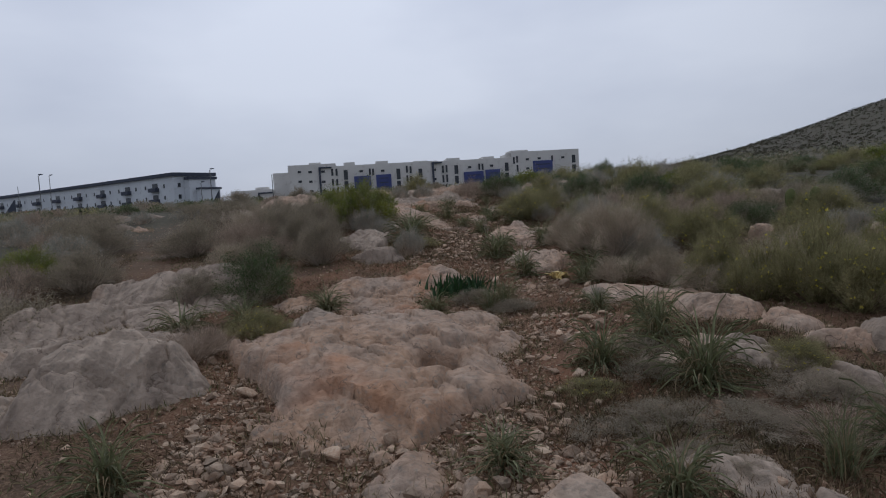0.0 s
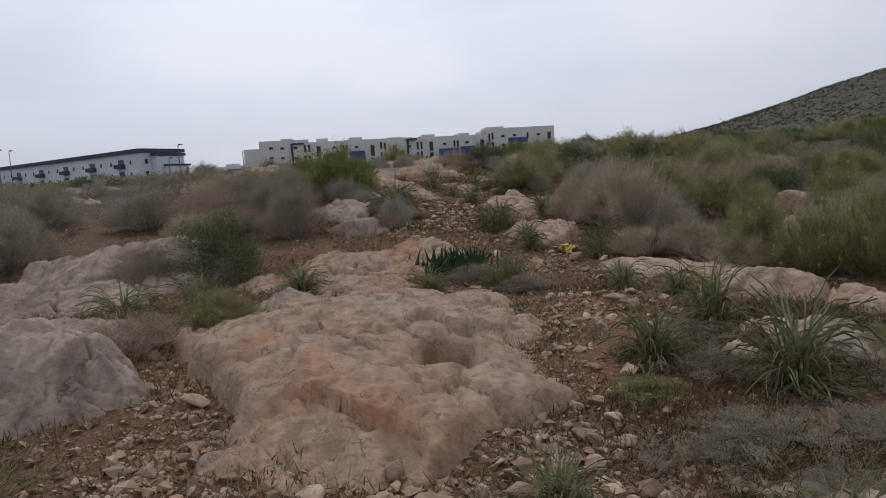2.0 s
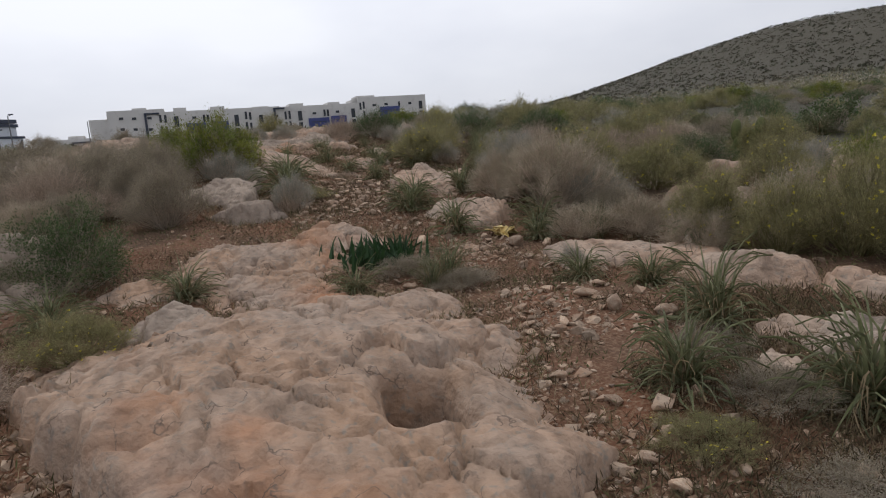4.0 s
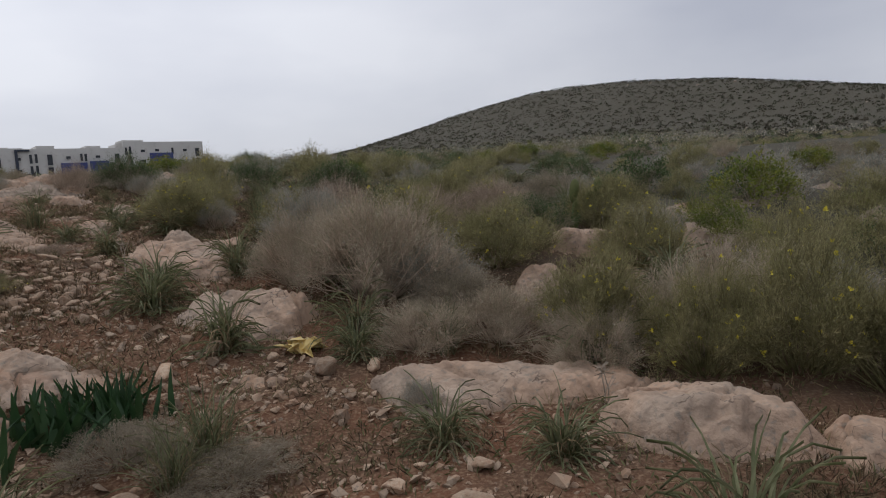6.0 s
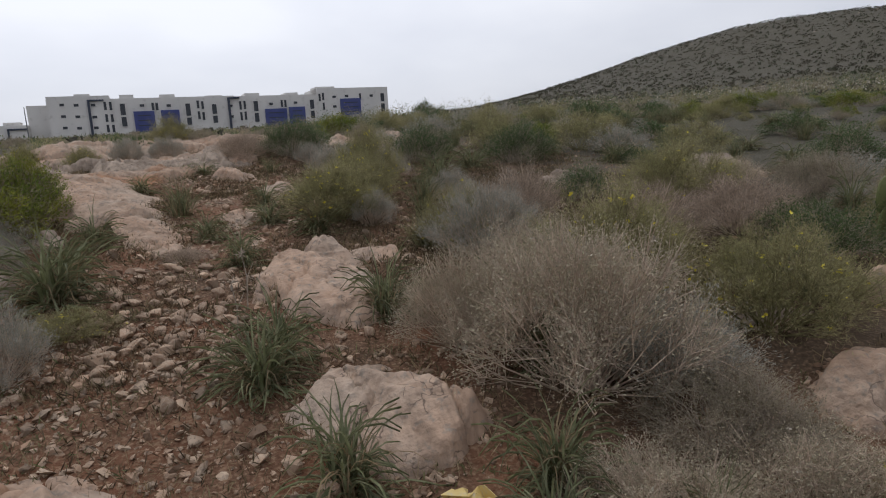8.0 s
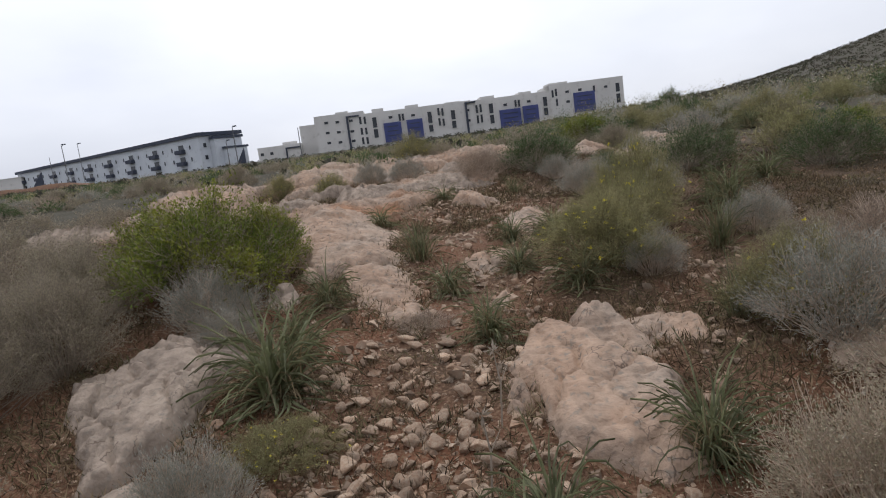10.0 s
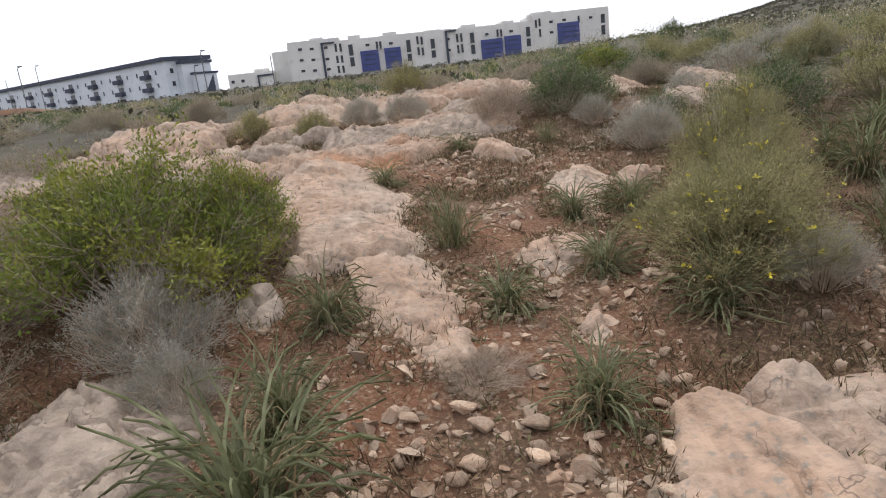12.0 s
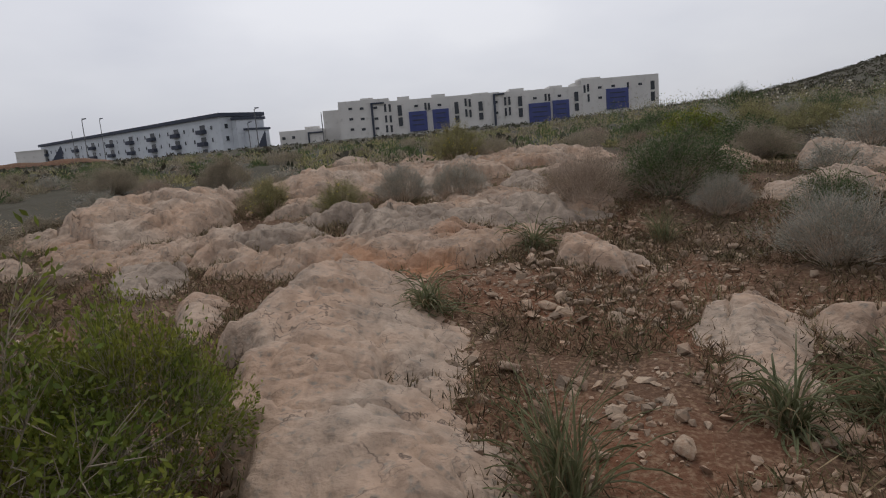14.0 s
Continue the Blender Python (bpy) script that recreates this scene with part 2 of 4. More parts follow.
def broad_z(x, y):
    x, y = np.asarray(x, float), np.asarray(y, float)
    slope = -0.55 + 0.117 * y - 0.2 * np.exp(-(((y - 9.2) / 1.8) ** 2))
    top = 2.12 + 0.026 * np.clip(y - 27, -40, 75) + 0.008 * np.clip(y - 102, 0, 400)
    k = 0.35
    z = -k * np.log(np.exp(-np.clip(slope, -15, 15) / k) + np.exp(-np.clip(top, -15, 15) / k))
    z = np.maximum(z, -4 + 0.02 * np.maximum(y, -60))
    hill = 23.1 * np.exp(-((((x - 149.8) / 43.7) ** 2 + ((y - 153.1) / 75.6) ** 2) ** 0.91) / 2)
    far = 25 * (1 - np.exp(-((np.hypot(x, y) / 900) ** 4)))
    return z + hill - far


def ground_z(x, y):
    r = np.hypot(np.asarray(x, float), np.asarray(y, float) - 12)
    near = 1 / (1 + (r / 60) ** 2)
    off = np.clip((r - 25) / 60, 0, 1)
    return (broad_z(x, y) + 0.07 * relief(x, y, 2.6, 1) + 0.035 * relief(x, y, 0.9, 2)
            + (0.018 * relief(x, y, 0.31, 3) + 0.01 * relief(x, y, 0.12, 5)) * near + (0.45 * relief(x, y, 31, 4) + 0.2 * relief(x, y, 9, 14)) * off
            - 0.3 * np.exp(-(((np.asarray(x, float) - 0.12) / 0.19) ** 4 + ((np.asarray(y, float) - 6.58) / 0.29) ** 4)))


def graded(a, b, fine, outer, grow):
    mid = list(np.arange(a, b, fine))
    lo, hi, s = [], [], fine
    while (lo[-1] if lo else a) > -outer:
        s *= grow
        lo.append((lo[-1] if lo else a) - s)
        hi.append((hi[-1] if hi else b) + s)
    return np.array(lo[::-1] + mid + hi)


def mesh_of(name, co, faces, material, smooth=True):
    me = bpy.data.meshes.new(name)
    me.from_pydata(np.asarray(co).tolist(), [], faces.tolist() if isinstance(faces, np.ndarray) else faces)
    if smooth:
        me.polygons.foreach_set("use_smooth", np.ones(len(me.polygons), bool))
    me.materials.append(material)
    return me


def grid_mesh(name, xs, ys, z, material):
    nx, ny = len(xs), len(ys)
    gx, gy = np.meshgrid(xs, ys)
    co = np.stack([gx.ravel(), gy.ravel(), z(gx.ravel(), gy.ravel())], 1)
    i = np.arange((ny - 1) * nx).reshape(ny - 1, nx)[:, :-1].ravel()
    return mesh_of(name, co, np.stack([i, i + 1, i + nx + 1, i + nx], 1), material)


tagged(new("ground", grid_mesh("ground", graded(-9, 11, 0.07, 3000, 1.08), graded(0, 29, 0.07, 3000, 1.08), ground_z, EARTH)),
       "stony red-brown earth hillside with dry litter", "ground", kind="structure")


# ---- builders ----
def part(name, me, parent, label=""):
    ob = new(name, me)
    ob.parent = parent
    return tagged(ob, label)


def box_mesh(name, x0, x1, y0, y1, z0, z1, material, bevel=0.0):
    bm = bmesh.new()
    bmesh.ops.create_cube(bm, size=1)
    for v in bm.verts:
        v.co = ((x0 + x1) / 2 + v.co.x * (x1 - x0), (y0 + y1) / 2 + v.co.y * (y1 - y0), (z0 + z1) / 2 + v.co.z * (z1 - z0))
    if bevel:
        bmesh.ops.bevel(bm, geom=bm.edges[:], offset=bevel, segments=2, affect="EDGES")
    me = bpy.data.meshes.new(name)
    bm.to_mesh(me)
    bm.free()
    me.materials.append(material)
    return me


FEET = []


def joints(X, Y, size, stretch, heading, seed):
    """A jointed bed: for each point the random height and tilt of its block, and how near it lies to a joint."""
    c, sn = math.cos(heading), math.sin(heading)
    p, q = (X * c + Y * sn) / (size * stretch), (Y * c - X * sn) / size
    ip, iq = np.floor(p), np.floor(q)
    d1, d2 = np.full(X.shape, 9.0), np.full(X.shape, 9.0)
    lift, du, dv = np.zeros(X.shape), np.zeros(X.shape), np.zeros(X.shape)
    for i in (-1, 0, 1):
        for j in (-1, 0, 1):
            ju, jv = ip + i, iq + j
            ex, ey = ju + 0.5 + 0.46 * lattice(ju, jv, seed) - p, jv + 0.5 + 0.46 * lattice(ju, jv, seed + 1) - q
            d = np.maximum(np.abs(ex + 0.35 * ey), np.abs(ey - 0.25 * ex)) + 0.25 * np.hypot(ex, ey)
            first = d < d1
            d2 = np.where(first, d1, np.minimum(d2, d))
            d1 = np.where(first, d, d1)
            lift = np.where(first, lattice(ju, jv, seed + 2), lift)
            du, dv = np.where(first, ex * lattice(ju, jv, seed + 3), du), np.where(first, ey * lattice(ju, jv, seed + 4), dv)
    return lift, du + dv, (d2 - d1) * size


def outcrop(x, y, length, width, heading, height, material=LIME, label="pale weathered limestone outcrop in the red earth", seed=None, flat=3.0, lean=0.0, rough=1.0, hollow=None, name="rock_outcrop"):
    """A half-buried limestone rock: an angular outline cut by joint planes, a faceted top split into blocks, clefts, pits and worn edges."""
    seed = int(abs(x * 37 + y * 91)) + 11 if seed is None else seed
    g = np.random.default_rng(seed)
    far = math.hypot(x - 0.5, max(0.0, y - 13.5))
    cell = min(max(max(length, width) / 120, 0.014), 0.022) * (1 + 0.12 * max(0.0, far - 3))
    h = radians(heading)
    u, v = np.meshgrid(np.arange(-0.62 * length - 0.05, 0.62 * length + 0.05, cell), np.arange(-0.62 * width - 0.05, 0.62 * width + 0.05, cell))
    X, Y = x + u * math.cos(h) - v * math.sin(h), y + u * math.sin(h) + v * math.cos(h)
    small = min(1.0, 0.35 + 0.65 * min(length, width))
    wu = u + small * (0.10 * relief(X, Y, 0.55, seed) + 0.05 * relief(X, Y, 0.19, seed + 1) + 0.016 * relief(X, Y, 0.07, seed + 2))
    wv = v + small * (0.10 * relief(X, Y, 0.5, seed + 3) + 0.05 * relief(X, Y, 0.21, seed + 4) + 0.016 * relief(X, Y, 0.06, seed + 5))
    lift, tip, gap = joints(X + 0.10 * relief(X, Y, 0.5, seed + 6), Y + 0.10 * relief(X, Y, 0.45, seed + 7), 0.24 + 0.22 * small, 1.7, h + g.uniform(-0.3, 0.3), seed)
    k = 7 + seed % 3
    side = np.full(u.shape, 9.0)
    for i in range(k):
        a = 2 * math.pi * (i + g.uniform(-0.3, 0.3)) / k
        r = math.hypot(length / 2 * math.cos(a), width / 2 * math.sin(a)) * g.uniform(0.86, 1.04)
        steep = g.uniform(1.6, 3.6) if g.random() < (0.5 if flat <= 3 else 0.95) else g.uniform(0.35, 0.8)
        if flat < 2.8:
            steep = 0.3 + 0.45 * steep
        side = np.minimum(side, (r - wu * math.cos(a) - wv * math.sin(a)) * steep)
    crown = np.full(u.shape, 9.0)
    for i in range(3):
        a = g.uniform(0, 2 * math.pi)
        crown = np.minimum(crown, height * (g.uniform(0.8, 1.15) + g.uniform(0.1, 0.5) * (wu * math.cos(a) / length + wv * math.sin(a) / width) * 2 + lean * v / width))
    soft = 0.18 * height + 0.008
    Z = -soft * np.log(np.exp(-np.clip(side, -0.6, 3) / soft) + np.exp(-crown / soft))
    inside = np.clip(Z / (0.5 * height) + 0.25, 0, 1)
    Z += inside * min(rough, 1.25) * (0.2 * height + 0.012) * (0.6 * lift + 0.7 * tip)
    near_gap = relief(X, Y, 0.3, seed + 8)
    Z -= inside * (0.035 + 0.2 * height) * (0.45 + 0.55 * min(rough, 1.2)) * np.clip(1 - gap / (0.028 + 0.016 * near_gap), 0, 1) * np.clip(0.65 + near_gap, 0, 1)
    fine = inside * small * (0.35 + 0.65 * min(1.5, rough))
    rid = 1 - np.abs(relief(X + 0.5 * Y, Y - 0.3 * X, 0.36, seed + 4))
    rid2 = 1 - np.abs(relief(X - 0.7 * Y, (Y + 0.4 * X) * 0.6, 0.17, seed + 5))
    Z += fine * (0.022 * relief(X, Y, 0.24, seed + 3) + 0.016 * relief(X, Y, 0.10, 7) + 0.012 * relief(X, Y, 0.05, 8) + 0.009 * relief(X, Y, 0.028, 9))
    Z -= fine * (0.05 * np.clip((rid - 0.9) / 0.1, 0, 1) + 0.035 * np.clip((rid2 - 0.88) / 0.12, 0, 1))
    if hollow:
        hx, hy = X + 0.025 * relief(X, Y, 0.11, 3), Y + 0.04 * relief(X, Y, 0.14, 4)
        Z -= hollow[3] * np.exp(-(((hx - hollow[0]) / hollow[2]) ** 8 + ((hy - hollow[1]) / (1.9 * hollow[2])) ** 8))
    Z = np.maximum(Z, -0.12)
    FEET.append((x, y, length, width, h))
    ny, nx = u.shape
    i = np.arange((ny - 1) * nx).reshape(ny - 1, nx)[:, :-1].ravel()
    quads = np.stack([i, i + 1, i + nx + 1, i + nx], 1)
    flatz = Z.ravel()
    quads = quads[(flatz[quads] > -0.11).any(1)] if not hollow else quads[(flatz[quads] > -0.11).any(1) | (np.hypot(X.ravel() - hollow[0], Y.ravel() - hollow[1])[quads] < 0.5).any(1)]
    used, index = np.unique(quads, return_inverse=True)
    co = np.stack([X.ravel(), Y.ravel(), flatz + ground_z(X, Y).ravel() - 0.02], 1)[used]
    return tagged(new(name, mesh_of(name, co, index.reshape(-1, 4), material)), label, "rock", "limestone outcrops")


def strips(paths, widths):
    """Leaf blades: each path is an array of points, widened sideways to a thin folded ribbon that ends in a tip."""
    co, faces = [], []
    for p, w in zip(paths, widths):
        n = len(p)
        d = np.gradient(p, axis=0)
        side = np.cross(d, (0, 0, 1.0))
        side /= np.linalg.norm(side, axis=1, keepdims=True) + 1e-9
        taper = (1 - np.linspace(0, 1, n) ** 2.2)[:, None] * w / 2 + 0.0006
        b = len(co)
        co += (p - side * taper).tolist() + (p - np.array([0, 0, 0.35 * w])).tolist() + (p + side * taper).tolist()
        for i in range(n - 1):
            faces += [(b + i, b + i + 1, b + n + i + 1, b + n + i), (b + n + i, b + n + i + 1, b + 2 * n + i + 1, b + 2 * n + i)]
    return np.array(co), faces


def blade_paths(rng, count, length, spread, droop, base=0.05, n=7):
    out = []
    for _ in range(count):
        az, el = rng.uniform(0, 2 * np.pi), np.pi / 2 - abs(rng.normal(0, spread))
        L = length * rng.uniform(0.55, 1.1)
        p = np.array([base * rng.normal(), base * rng.normal(), -0.02])
        pts, dr, swing = [p], droop * rng.uniform(0.5, 1.5), rng.normal(0, 0.12)
        for i in range(n - 1):
            d = np.array([math.cos(az) * math.cos(el), math.sin(az) * math.cos(el), math.sin(el)])
            p = p + d * L / (n - 1)
            if p[2] < 0.02:
                p = np.array([p[0], p[1], 0.02])
            pts.append(p)
            el -= dr * (0.4 + i / n)
            az += swing
        out.append(np.array(pts))
    return out


def twigs(seg):
    """Thin three-sided twigs from rows of x0 y0 z0 x1 y1 z1 r0 r1."""
    seg = np.asarray(seg)
    p, q, r0, r1 = seg[:, :3], seg[:, 3:6], seg[:, 6:7], seg[:, 7:8]
    d = (q - p) / (np.linalg.norm(q - p, axis=1, keepdims=True) + 1e-9)
    u = np.cross(d, np.where(np.abs(d[:, 2:3]) > 0.9, [[1.0, 0, 0]], [[0, 0, 1.0]]))
    u /= np.linalg.norm(u, axis=1, keepdims=True) + 1e-9
    w = np.cross(d, u)
    rim = [math.cos(k * 2.094) * u + math.sin(k * 2.094) * w for k in range(3)]
    co = np.stack([p + rim[0] * r0, p + rim[1] * r0, p + rim[2] * r0, q + rim[0] * r1, q + rim[1] * r1, q + rim[2] * r1], 1).reshape(-1, 3)
    b = np.arange(len(seg))[:, None] * 6
    return co, np.concatenate([b + [0, 1, 4, 3], b + [1, 2, 5, 4], b + [2, 0, 3, 5]])


def leaf_quads(rng, at, along, length, width):
    """Small diamond leaves that start at points and run along directions."""
    n = len(at)
    along = along / (np.linalg.norm(along, axis=1, keepdims=True) + 1e-9)
    side = np.cross(along, rng.normal(size=(n, 3)))
    side /= np.linalg.norm(side, axis=1, keepdims=True) + 1e-9
    L = length * rng.uniform(0.6, 1.3, (n, 1))
    W = width * rng.uniform(0.7, 1.2, (n, 1))
    co = np.stack([at, at + along * L * 0.5 + side * W / 2, at + along * L, at + along * L * 0.5 - side * W / 2], 1).reshape(-1, 3)
    return co, np.arange(4 * n).reshape(n, 4)


def shrub_frame(rng, stems, splits, width, height, upright):
    """The twigs of a shrub about 1 m wide: stems fork into thinner twigs, ends lie on an uneven dome. Returns twigs, tips and their directions."""
    seg, tips, ways = [], [], []
    lump = rng.uniform(0.65, 1.12, 24)
    for _ in range(stems):
        az, out = rng.uniform(0, 2 * np.pi), math.sqrt(rng.uniform(0, 1))
        reach = lump[int(az / 2 / np.pi * 24) % 24]
        e = np.array([math.cos(az) * out * width / 2 * reach, math.sin(az) * out * width / 2 * reach,
                      height * reach * (1 - 0.72 * out ** 2.4) * rng.uniform(0.72, 1.0)])
        b0 = np.array([0.09 * width * math.cos(az) * rng.uniform(0, 1), 0.09 * width * math.sin(az) * rng.uniform(0, 1), -0.04])
        m = b0 * 0.45 + e * 0.55 + rng.normal(0, 0.05, 3)
        m[2] = max(m[2], 0.05)
        seg += [(*b0, *m, 0.005, 0.0032), (*m, *e, 0.0032, 0.0014)]
        for _ in range(splits):
            s = rng.uniform(0.35, 1.0)
            p = m * (1 - s) + e * s
            d = (e - b0) * 0.35 + rng.normal(0, 0.22, 3) * width * 0.5 + np.array([0, 0, upright])
            q = p + d / (np.linalg.norm(d) + 1e-9) * rng.uniform(0.08, 0.2)
            q[2] = max(q[2], 0.015)
            seg.append((*p, *q, 0.0016, 0.0008))
            tips += [q, (p + q) / 2, p * 0.3 + q * 0.7]
            ways += [q - p] * 3
    return seg, np.array(tips), np.array(ways)


# ---- far things: buildings, lamps, bank ----
def facade_window(parent, x, z, w, h, glass=GLASS, frame_mat=RENDER, name="window"):
    """A window in a facade at y = 0: a projecting surround with a dark pane set back inside it."""
    bm = bmesh.new()
    t = 0.09
    for x0, x1, z0, z1 in ((-w / 2 - t, w / 2 + t, h / 2, h / 2 + t), (-w / 2 - t, w / 2 + t, -h / 2 - t, -h / 2),
                           (-w / 2 - t, -w / 2, -h / 2, h / 2), (w / 2, w / 2 + t, -h / 2, h / 2)):
        vs = bmesh.ops.create_cube(bm, size=1)["verts"]
        for v in vs:
            v.co = ((x0 + x1) / 2 + v.co.x * (x1 - x0), -0.05 + v.co.y * 0.12, (z0 + z1) / 2 + v.co.z * (z1 - z0))
    me = bpy.data.meshes.new(name)
    bm.to_mesh(me)
    bm.free()
    me.materials.append(frame_mat)
    win = part(name, me, parent)
    win.location = (x, 0, z)
    part("pane", box_mesh("pane", -w / 2, w / 2, -0.03, 0.02, -h / 2, h / 2, glass), win)
    return win


def building(x, y, heading, label):
    e = new("apartment_building")
    e.location, e.rotation_euler = (x, y, 0), (0, 0, heading)
    return tagged(e, label, "building")


def ridge_block():
    """The long white block on the ridge: stepped roofline, small windows, loggia strips, blue cladding panels."""
    L = 79.7
    e = building(-38.5, 172.2, math.atan2(10.1, 79.0), "long white apartment block with blue panels on the ridge")

    def along(px):
        s = (px - 551) / 542
        return L * s * 159 / (169 - s * 10)

    def up(px, py):
        return 14.8 - (py - (237 - 0.0554 * (px - 551))) / (7.18 - 0.42 * (px - 551) / 542)

    for a, b, py, depth, front in ((551, 640, 234.5, 14, 0), (640, 830, 232, 13, 0.15), (830, 968, 224, 13, 0.15), (968, 1093, 207, 14, 0)):
        part("wall", box_mesh("wall", along(a), along(b), front, depth, 0, up((a + b) / 2, py), RENDER), e)
    for a, b, py in ((590, 612, 231), (655, 676, 230), (715, 738, 227.5), (785, 812, 227), (848, 872, 221.5), (915, 936, 218.5), (968, 1000, 206.5), (1046, 1091, 204.5)):
        part("roof_parapet", box_mesh("roof_parapet", along(a), along(b), 0.6, 7, 9, up((a + b) / 2, py), RENDER), e)
    small = ((572, 249), (572, 267), (572, 285), (592, 249), (592, 267), (592, 285), (616, 248), (616, 267), (616, 284), (687, 247), (727, 246),
             (823, 244), (823, 262), (889, 239), (930, 236), (997, 224), (997, 241), (1019, 222), (1063, 220))
    for px, py in small:
        facade_window(e, along(px), up(px, py), 0.95, 0.6)
    tall = ((633, 249, 13), (641, 249, 13), (633, 268, 12), (641, 268, 12), (633, 285, 12), (641, 285, 12), (703, 248, 12), (709, 248, 12),
            (772, 243, 13), (779, 244, 13), (772, 261, 13), (779, 262, 13), (839, 243, 14), (846, 242, 14), (839, 261, 14), (846, 260, 14),
            (907, 238, 12), (913, 238, 12), (972, 226, 13), (978, 224, 13), (978, 241, 13), (1043, 222, 11))
    for px, py, h in tall:
        facade_window(e, along(px), up(px, py), 0.55, h / 7.0)
    for px, p0, p1 in ((658, 245, 263), (658, 266, 281), (756, 242, 262), (756, 265, 277), (797, 242, 258), (797, 261, 273), (864, 235, 252), (864, 255, 270),
                       (958, 230, 246), (958, 249, 262), (1083, 215, 230), (1083, 233, 249)):
        facade_window(e, along(px), up(px, (p0 + p1) / 2), 1.05, (p1 - p0) / 7.0, name="loggia")
    for a, b, p0 in ((673, 704, 256), (714, 742, 253), (878, 914, 247), (918, 945, 243), (1007, 1043, 226)):
        c = (a + b) / 2
        panel = part("cladding_panel", box_mesh("cladding_panel", along(a), along(b), -0.35, 0.1, up(c, p0 + 34), up(c, p0), BLUE), e, "blue cladding panel")
        for i in range(3):
            z = up(c, p0 + 7 + 8 * i)
            part("slat", box_mesh("slat", along(a) + 0.8, along(b) - 0.8, -0.42, -0.34, z - 0.12, z + 0.12, NAVY), panel)
    for a, b, p0, p1 in ((608, 632, 240, 300), (819, 838, 230, 275)):
        part("portal", box_mesh("portal", along(a), along(a) + 0.5, -0.5, 0.1, 2, up(a, p0), NAVY), e)
        part("portal", box_mesh("portal", along(a) + 0.5, along(b), -0.5, 0.1, up(a, p0) - 0.35, up(a, p0), NAVY), e)
    for z in (13.4, 10.6, 8.0, 5.4):
        w = facade_window(e, -0.001, z, 0.8, 1.3)
        w.location, w.rotation_euler = (-0.02, 1.0, z), (0, 0, -math.pi / 2)
    part("wing", box_mesh("wing", -4.4, -0.05, 3.5, 13, 0, 13.2, RENDER), e, "lower white side wing")
    return e


def low_block():
    e = new("low_building")
    e.location, e.rotation_euler = (-53.5, 170.5, 0), (0, 0, 0.11)
    tagged(e, "low white flat-roofed building beside the long block", "building")
    part("wall", box_mesh("wall", 0, 10.8, 0, 9, 0, 8.9, RENDER), e)
    part("roof_box", box_mesh("roof_box", 6.2, 9.4, 1, 4, 8.9, 9.6, RENDER), e)
    part("portal", box_mesh("portal", 7.0, 7.35, -0.4, 0.02, 2, 8.2, NAVY), e)
    part("portal", box_mesh("portal", 7.36, 10.8, -0.4, 0.02, 7.85, 8.2, NAVY), e)
    for x in (1.0, 3.4):
        facade_window(e, x, 7.2, 0.8, 0.7)


def terrace_block():
    """The white block further along the ridge: dark roof band and stacked dark balconies."""
    L = 119.0
    e = building(-165, 236, math.atan2(-71, 102.5), "white apartment block with dark balconies and roof band")
    part("wall", box_mesh("wall", 0, L, 0, 12, 0, 13.7, COOL), e)
    part("roof_band", box_mesh("roof_band", -0.6, L + 0.6, -0.6, 12.6, 13.7, 14.6, NAVY), e, "dark slate roof band")
    part("stair_tower", box_mesh("stair_tower", L + 0.05, L + 2.2, 3, 11, 0, 12.7, COOL), e)
    part("roof_band", box_mesh("roof_band", L + 0.61, L + 2.5, 2.6, 11.4, 12.7, 13.4, NAVY), e)
    part("stair_tower", box_mesh("stair_tower", L + 2.25, L + 4, 5, 11, 0, 10.0, COOL), e)
    part("roof_band", box_mesh("roof_band", L + 2.51, L + 4.2, 4.6, 11.4, 10.0, 10.5, NAVY), e)
    for i in range(9):
        x = 5.0 + 13.2 * i
        for z in (5.2, 8.2, 11.2):
            bal = part("balcony", box_mesh("balcony", x - 1.7, x + 1.7, -1.1, 0.02, z - 1.1, z - 0.1, NAVY), e, "dark slate balcony")
            part("balcony_door", box_mesh("balcony_door", x - 1.2, x + 1.2, -0.06, 0.03, z - 0.09, z + 1.1, GLASS), bal)
        for dx in (-4.4, 4.2):
            for z in (5.4, 8.4, 11.4):
                facade_window(e, x + dx, z, 0.8, 1.0, frame_mat=COOL)
    for z in (5.4, 8.4, 11.4):
        for yy in (1.5,):
            w = facade_window(e, L, z, 0.9, 1.1, frame_mat=COOL)
            w.location, w.rotation_euler = (L + 0.02, yy, z), (0, 0, math.pi / 2)


def street_lamp(x, y, top, arm):
    """A tall mast with a floodlight head."""
    e = new("street_lamp")
    z0 = float(ground_z(x, y)) - 0.1
    e.location = (x, y, z0)
    tagged(e, "tall grey steel street lamp on the ridge", "street lamp", "ridge street lamps")
    h = top - z0
    part("mast", mesh_of("mast", *twigs([(0, 0, 0, 0, 0, h, 0.16, 0.10)]), STEEL), e)
    if arm:
        part("bracket", mesh_of("bracket", *twigs([(0, 0, h - 0.1, 0.5, 0, h + 0.1, 0.06, 0.05)]), STEEL), e)
        part("lamp_head", box_mesh("lamp_head", 0.1, 0.95, -0.25, 0.25, h + 0.1, h + 0.3, NAVY, 0.03), e)


